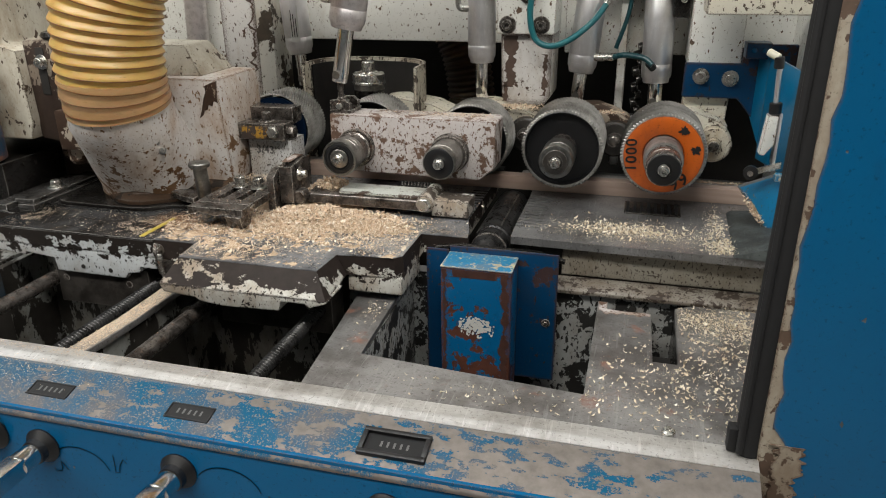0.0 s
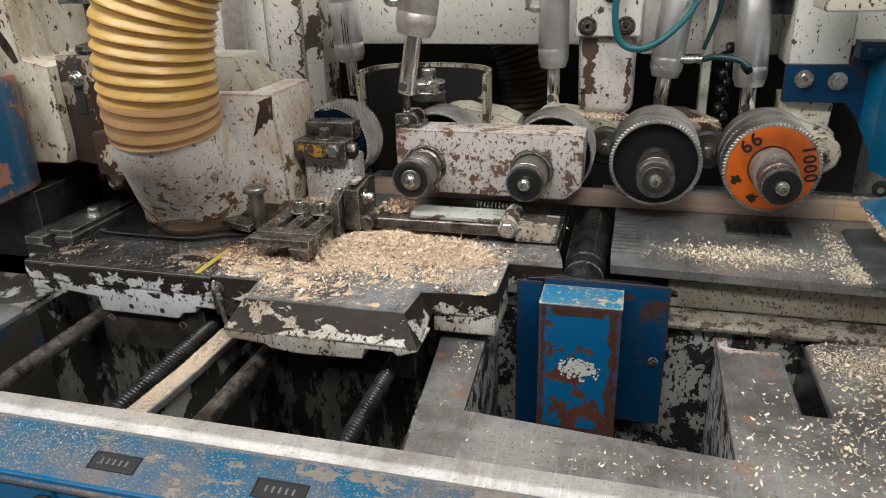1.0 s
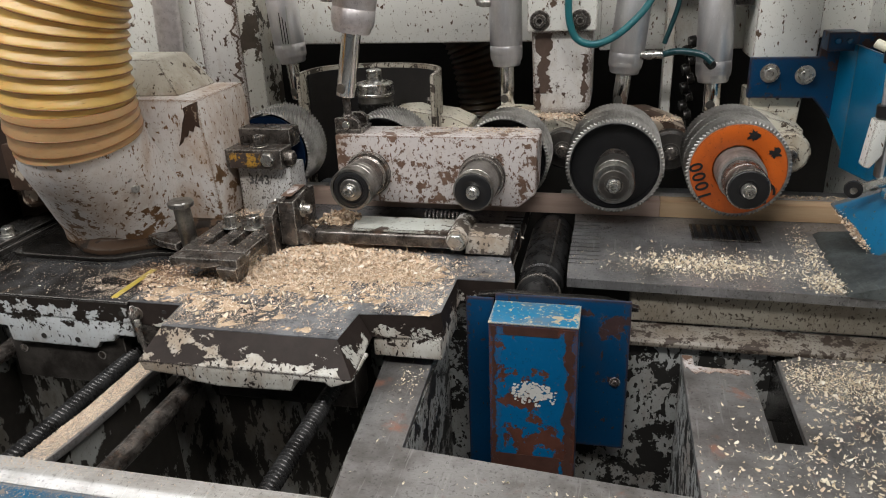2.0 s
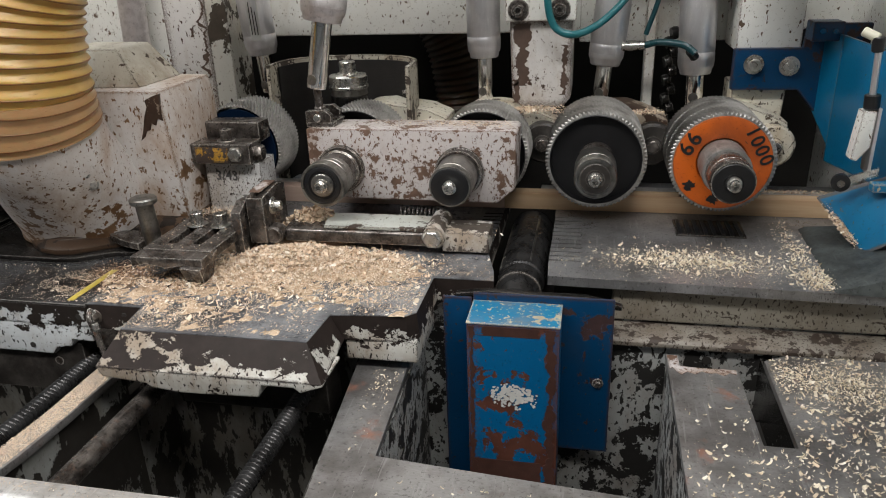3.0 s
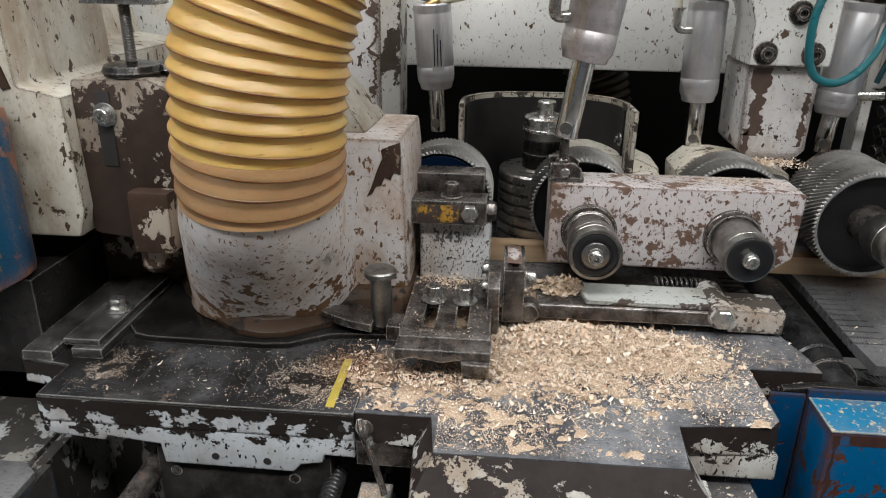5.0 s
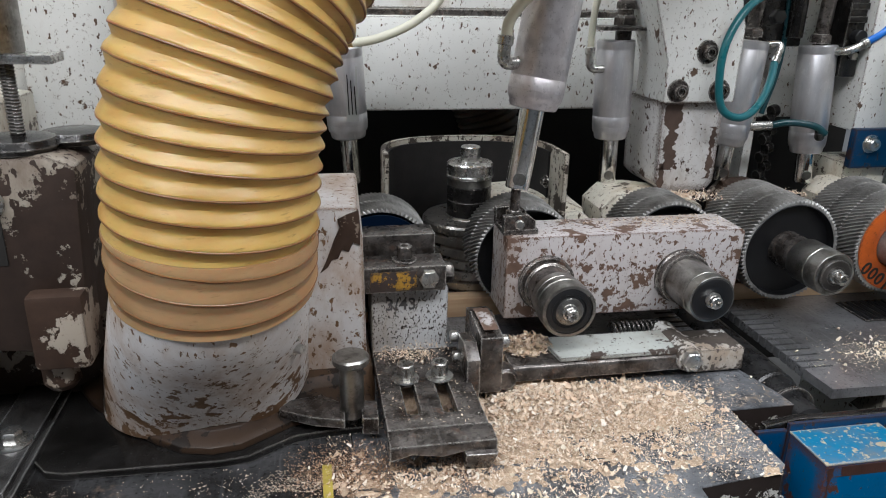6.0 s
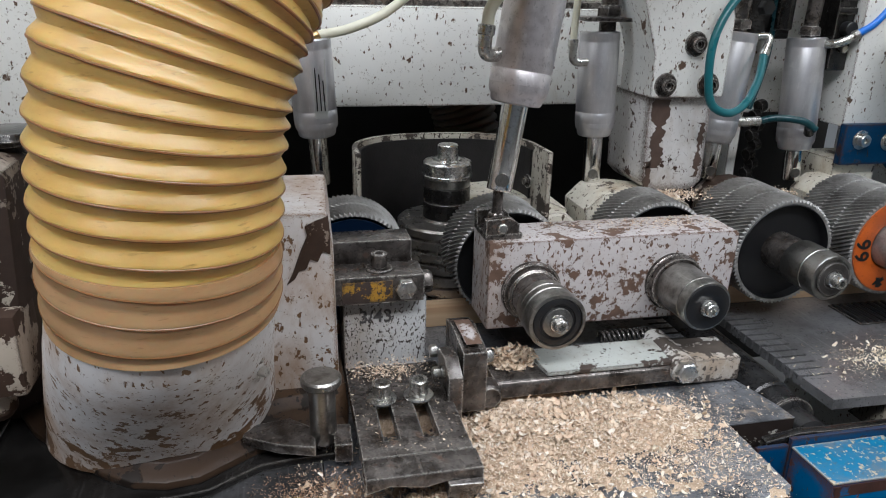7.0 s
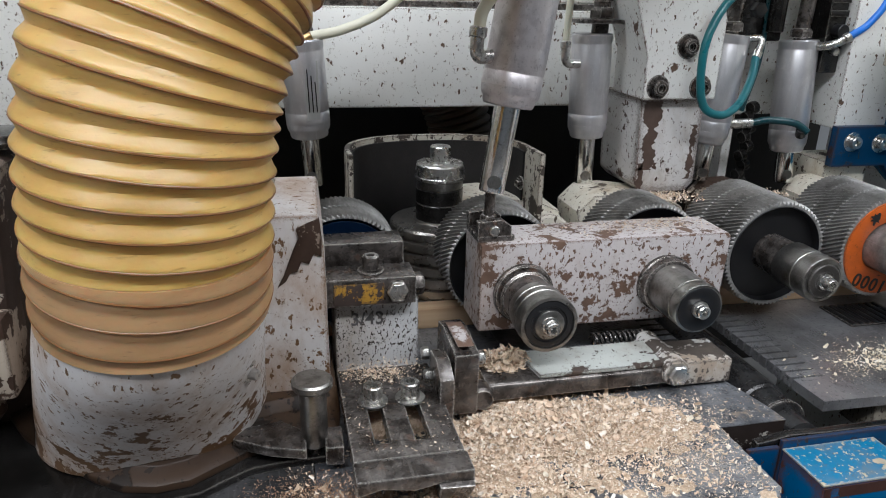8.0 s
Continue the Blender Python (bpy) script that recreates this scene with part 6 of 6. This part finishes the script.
def on_mid(x, y):
    if x < -0.60 or x > -0.075 or y > 1.30:
        return False
    if x < -0.487:
        return y > 0.987
    if x < -0.252:
        return y > 0.933
    if x < -0.15:
        return y > 1.0
    return y > 1.12


def table_base(x, y):
    return TOP + heap_height(x, y, HUMPS) + 0.0006


heap("sawdust_heap", HUMPS, TOP + 0.0002, -0.60, -0.12, 0.93, 1.31, 0.004, "heap of sawdust lying on the machine table")

flakes("wood_shavings", [
    (1500, -0.345, 1.140, 0.075, 0.028, table_base, 0.004, 0.0120, on_mid),
    (3200, -0.35, 1.10, 0.095, 0.045, table_base, 0.0018, 0.0075, clumps(on_mid, 26, -0.12)),
    (420, -0.36, 1.232, 0.030, 0.017, table_base, 0.005, 0.015, on_mid),
    (700, -0.35, 1.232, 0.034, 0.018, table_base, 0.002, 0.007, on_mid),
    (420, -0.485, 1.215, 0.03, 0.03, table_base, 0.002, 0.007, on_mid),
    (900, -0.50, 1.03, 0.06, 0.03, table_base, 0.002, 0.007, clumps(on_mid, 30, 0.0, 3)),
    (350, -0.25, 1.278, 0.06, 0.010, table_base, 0.004, 0.012, on_mid),
], "curled pale wood shavings heaped on the machine table", "chips", 1)
flakes("sawdust_grains", [
    (7000, -0.36, 1.06, 0.12, 0.065, table_base, 0.0008, 0.003, clumps(on_mid, 30, -0.05, 5)),
    (4200, -0.22, 1.115, 0.05, 0.04, table_base, 0.0008, 0.003, clumps(on_mid, 34, -0.05, 8)),
    (15000, -0.33, 1.12, 0.09, 0.04, lambda x, y: table_base(x, y) + 0.0016, 0.0008, 0.0034, on_mid),
    (250, -0.49, 1.14, 0.03, 0.05, lambda x, y: 0.8945, 0.0008, 0.003, lambda x, y: -0.538 < x < -0.442 and 1.076 < y < 1.234 and not (-0.519 < x < -0.464 and 1.09 < y < 1.18)),
    (900, -0.50, 1.225, 0.025, 0.012, lambda x, y: 0.8955, 0.001, 0.004, lambda x, y: -0.538 < x < -0.445 and 1.195 < y < 1.26),
    (5000, -0.44, 0.965, 0.06, 0.028, table_base, 0.0006, 0.0022, clumps(on_mid, 26, -0.2, 9)),
    (1500, -0.20, 1.05, 0.03, 0.04, table_base, 0.0006, 0.0018, on_mid),
    (3500, -0.62, 1.035, 0.035, 0.025, lambda x, y: TOP + 0.0005, 0.0005, 0.0018, clumps(lambda x, y: -0.86 < x < -0.57 and 0.985 < y < 1.092, 40, -0.05)),
    (1800, -0.855, 1.035, 0.014, 0.026, lambda x, y: TOP + 0.0005, 0.0004, 0.0014, clumps(lambda x, y: -0.90 < x < -0.81 and 0.985 < y < 1.09, 60, -0.05)),
    (700, -0.65, 1.05, 0.10, 0.05, lambda x, y: TOP + 0.0004, 0.0008, 0.0025, lambda x, y: -0.86 < x < -0.56 and 0.985 < y < 1.092),
], "fine sawdust grains scattered on the machine table", "chips", 2)
flakes("reddish_sawdust", [
    (5200, -0.505, 1.065, 0.05, 0.025, table_base, 0.0007, 0.0026, clumps(on_mid, 35, -0.1, 2)),
    (200, -0.36, 1.13, 0.08, 0.04, lambda x, y: table_base(x, y) + 0.0015, 0.001, 0.004, on_mid),
    (5000, -0.575, 1.072, 0.03, 0.022, lambda x, y: TOP + 0.0006, 0.0007, 0.0024, lambda x, y: -0.64 < x < -0.54 and 1.0 < y < 1.125),
    (600, -0.25, 1.272, 0.07, 0.012, table_base, 0.001, 0.004, on_mid),
], "reddish brown fine sawdust under the finger bracket", "chips_brown", 12)
flakes("pale_shavings", [
    (300, -0.35, 1.04, 0.10, 0.05, table_base, 0.003, 0.010, on_mid),
    (160, -0.19, 1.06, 0.03, 0.04, table_base, 0.0025, 0.008, on_mid),
    (14, -0.72, 1.03, 0.09, 0.03, lambda x, y: TOP + 0.0005, 0.004, 0.010, lambda x, y: -0.88 < x < -0.57 and 0.985 < y < 1.09),
], "larger whitish shavings on the machine table", "chips_pale", 6)


def on_right(x, y):
    return 0.0 < x < 0.36 and 1.132 < y < 1.39


flakes("infeed_shavings", [
    (1300, 0.19, 1.21, 0.055, 0.020, lambda x, y: TOP + 0.0005, 0.0018, 0.0085, on_right),
    (4200, 0.20, 1.20, 0.075, 0.032, lambda x, y: TOP + 0.0003, 0.0007, 0.0034, on_right),
    (500, 0.335, 1.16, 0.016, 0.025, lambda x, y: TOP + 0.001, 0.002, 0.008, on_right),
    (600, 0.33, 1.27, 0.012, 0.05, lambda x, y: TOP + 0.001, 0.0015, 0.006, on_right),
], "pale shavings scattered on the polished infeed table", "chips_pale", 3)


def on_plate(x, y):
    if not (-0.2 < x < 0.42 and 0.76 < y < 1.16):
        return False
    if x > 0.27 and y < 1.09 + (x - 0.267) * 0.58:
        return True
    if x > 0.155 and y < 0.915:
        return True
    return y < 0.81 or (0.155 < x < 0.23 and y < 1.05) or (x < -0.165 and 0.85 < y < 1.02 and x > -0.2)


flakes("plate_shavings", [
    (800, 0.33, 0.98, 0.05, 0.09, lambda x, y: SILL + 0.0004, 0.002, 0.009, on_plate),
    (2200, 0.35, 1.05, 0.03, 0.03, lambda x, y: SILL + 0.0005, 0.001, 0.005, on_plate),
    (700, 0.28, 0.86, 0.07, 0.06, lambda x, y: SILL + 0.0003, 0.0015, 0.0075, on_plate),
    (220, 0.05, 0.80, 0.14, 0.06, lambda x, y: SILL + 0.0003, 0.001, 0.008, on_plate),
    (900, 0.295, 1.06, 0.02, 0.02, lambda x, y: SILL + 0.0006, 0.001, 0.0045, on_plate),
    (150, -0.185, 0.98, 0.02, 0.04, lambda x, y: SILL + 0.0004, 0.001, 0.005, on_plate),
], "pale chips scattered on the steel cover plate", "chips_pale", 4)


def on_bar(x, y):
    if not 0.76 < y < 0.982:
        return False
    f = min(1.0, (y - 0.757) / 0.11)
    return -0.574 + 0.009 * f < x < -0.546 + 0.010 * f


flakes("rail_sawdust", [(11000, -0.553, 0.87, 0.03, 0.1, lambda x, y: 0.7675, 0.0006, 0.0024, on_bar)], "sawdust heaped along the divider rail", "chips", 5)
flakes("sill_sawdust", [
    (1600, -0.62, 0.745, 0.12, 0.01, lambda x, y: SILL + 0.0003, 0.0006, 0.0022, lambda x, y: -1.0 < x < -0.2 and 0.74 < y < 0.756),
    (1500, -0.62, 0.70, 0.07, 0.02, lambda x, y: slope_z(y) + 0.0003, 0.0006, 0.0022, lambda x, y: 0.665 < y < 0.73),
], "sawdust caught along the blue sill", "chips", 8)
flakes("roller_sawdust", [
    (900, -0.05, 1.455, 0.03, 0.015, lambda x, y: 1.006, 0.002, 0.007, lambda x, y: -0.11 < x < 0.01 and 1.42 < y < 1.49),
    (900, 0.33, 1.437, 0.06, 0.007, lambda x, y: TOP + 0.0282, 0.001, 0.006, lambda x, y: 0.16 < x < 0.46 and 1.427 < y < 1.447),
    (500, 0.12, 1.46, 0.03, 0.012, lambda x, y: 1.002, 0.002, 0.006, lambda x, y: 0.05 < x < 0.16 and 1.42 < y < 1.49),
    (1100, -0.14, 1.325, 0.06, 0.014, lambda x, y: 1.0123, 0.0008, 0.0035, lambda x, y: -0.30 < x < -0.065 and 1.285 < y < 1.343),
    (900, 0.386, 1.272, 0.009, 0.018, lambda x, y: 0.8655 + (y - 1.235) * 0.69 + (x - 0.404) * 0.0 + 0.003, 0.002, 0.0065, lambda x, y: abs((x - 0.382) + 0.587 * (y - 1.2725)) < 0.010 and 1.236 < y < 1.308),
], "sawdust caught on the arms behind the rollers", "chips", 9)


# ---- what moves ----
SPIN = -171.3  # degrees a second about the roller's axis, seen from the front: clockwise
FEED = 0.220   # metres a second


def motions():
    for ob, start in MOVERS:
        at = ob.location.copy()
        walk(ob, [(0.2 * i, Matrix.Translation(at) @ Matrix.Rotation(radians(-(SPIN * 0.2 * i) + start), 4, "Y")) for i in range(41)])
    for ob in (B1, B2):
        walk(ob, [(0, pose(FEED * 2.0, 0, 0)), (2, pose(0, 0, 0)), (4, pose(-FEED * 2, 0, 0)), (6, pose(-FEED * 4, 0, 0)), (8, pose(-FEED * 6, 0, 0))])
    at = sp.location.copy()
    walk(sp, [(i / 10, Matrix.Translation(at) @ Matrix.Rotation(radians(80 * i), 4, "Z")) for i in range(81)])


motions()
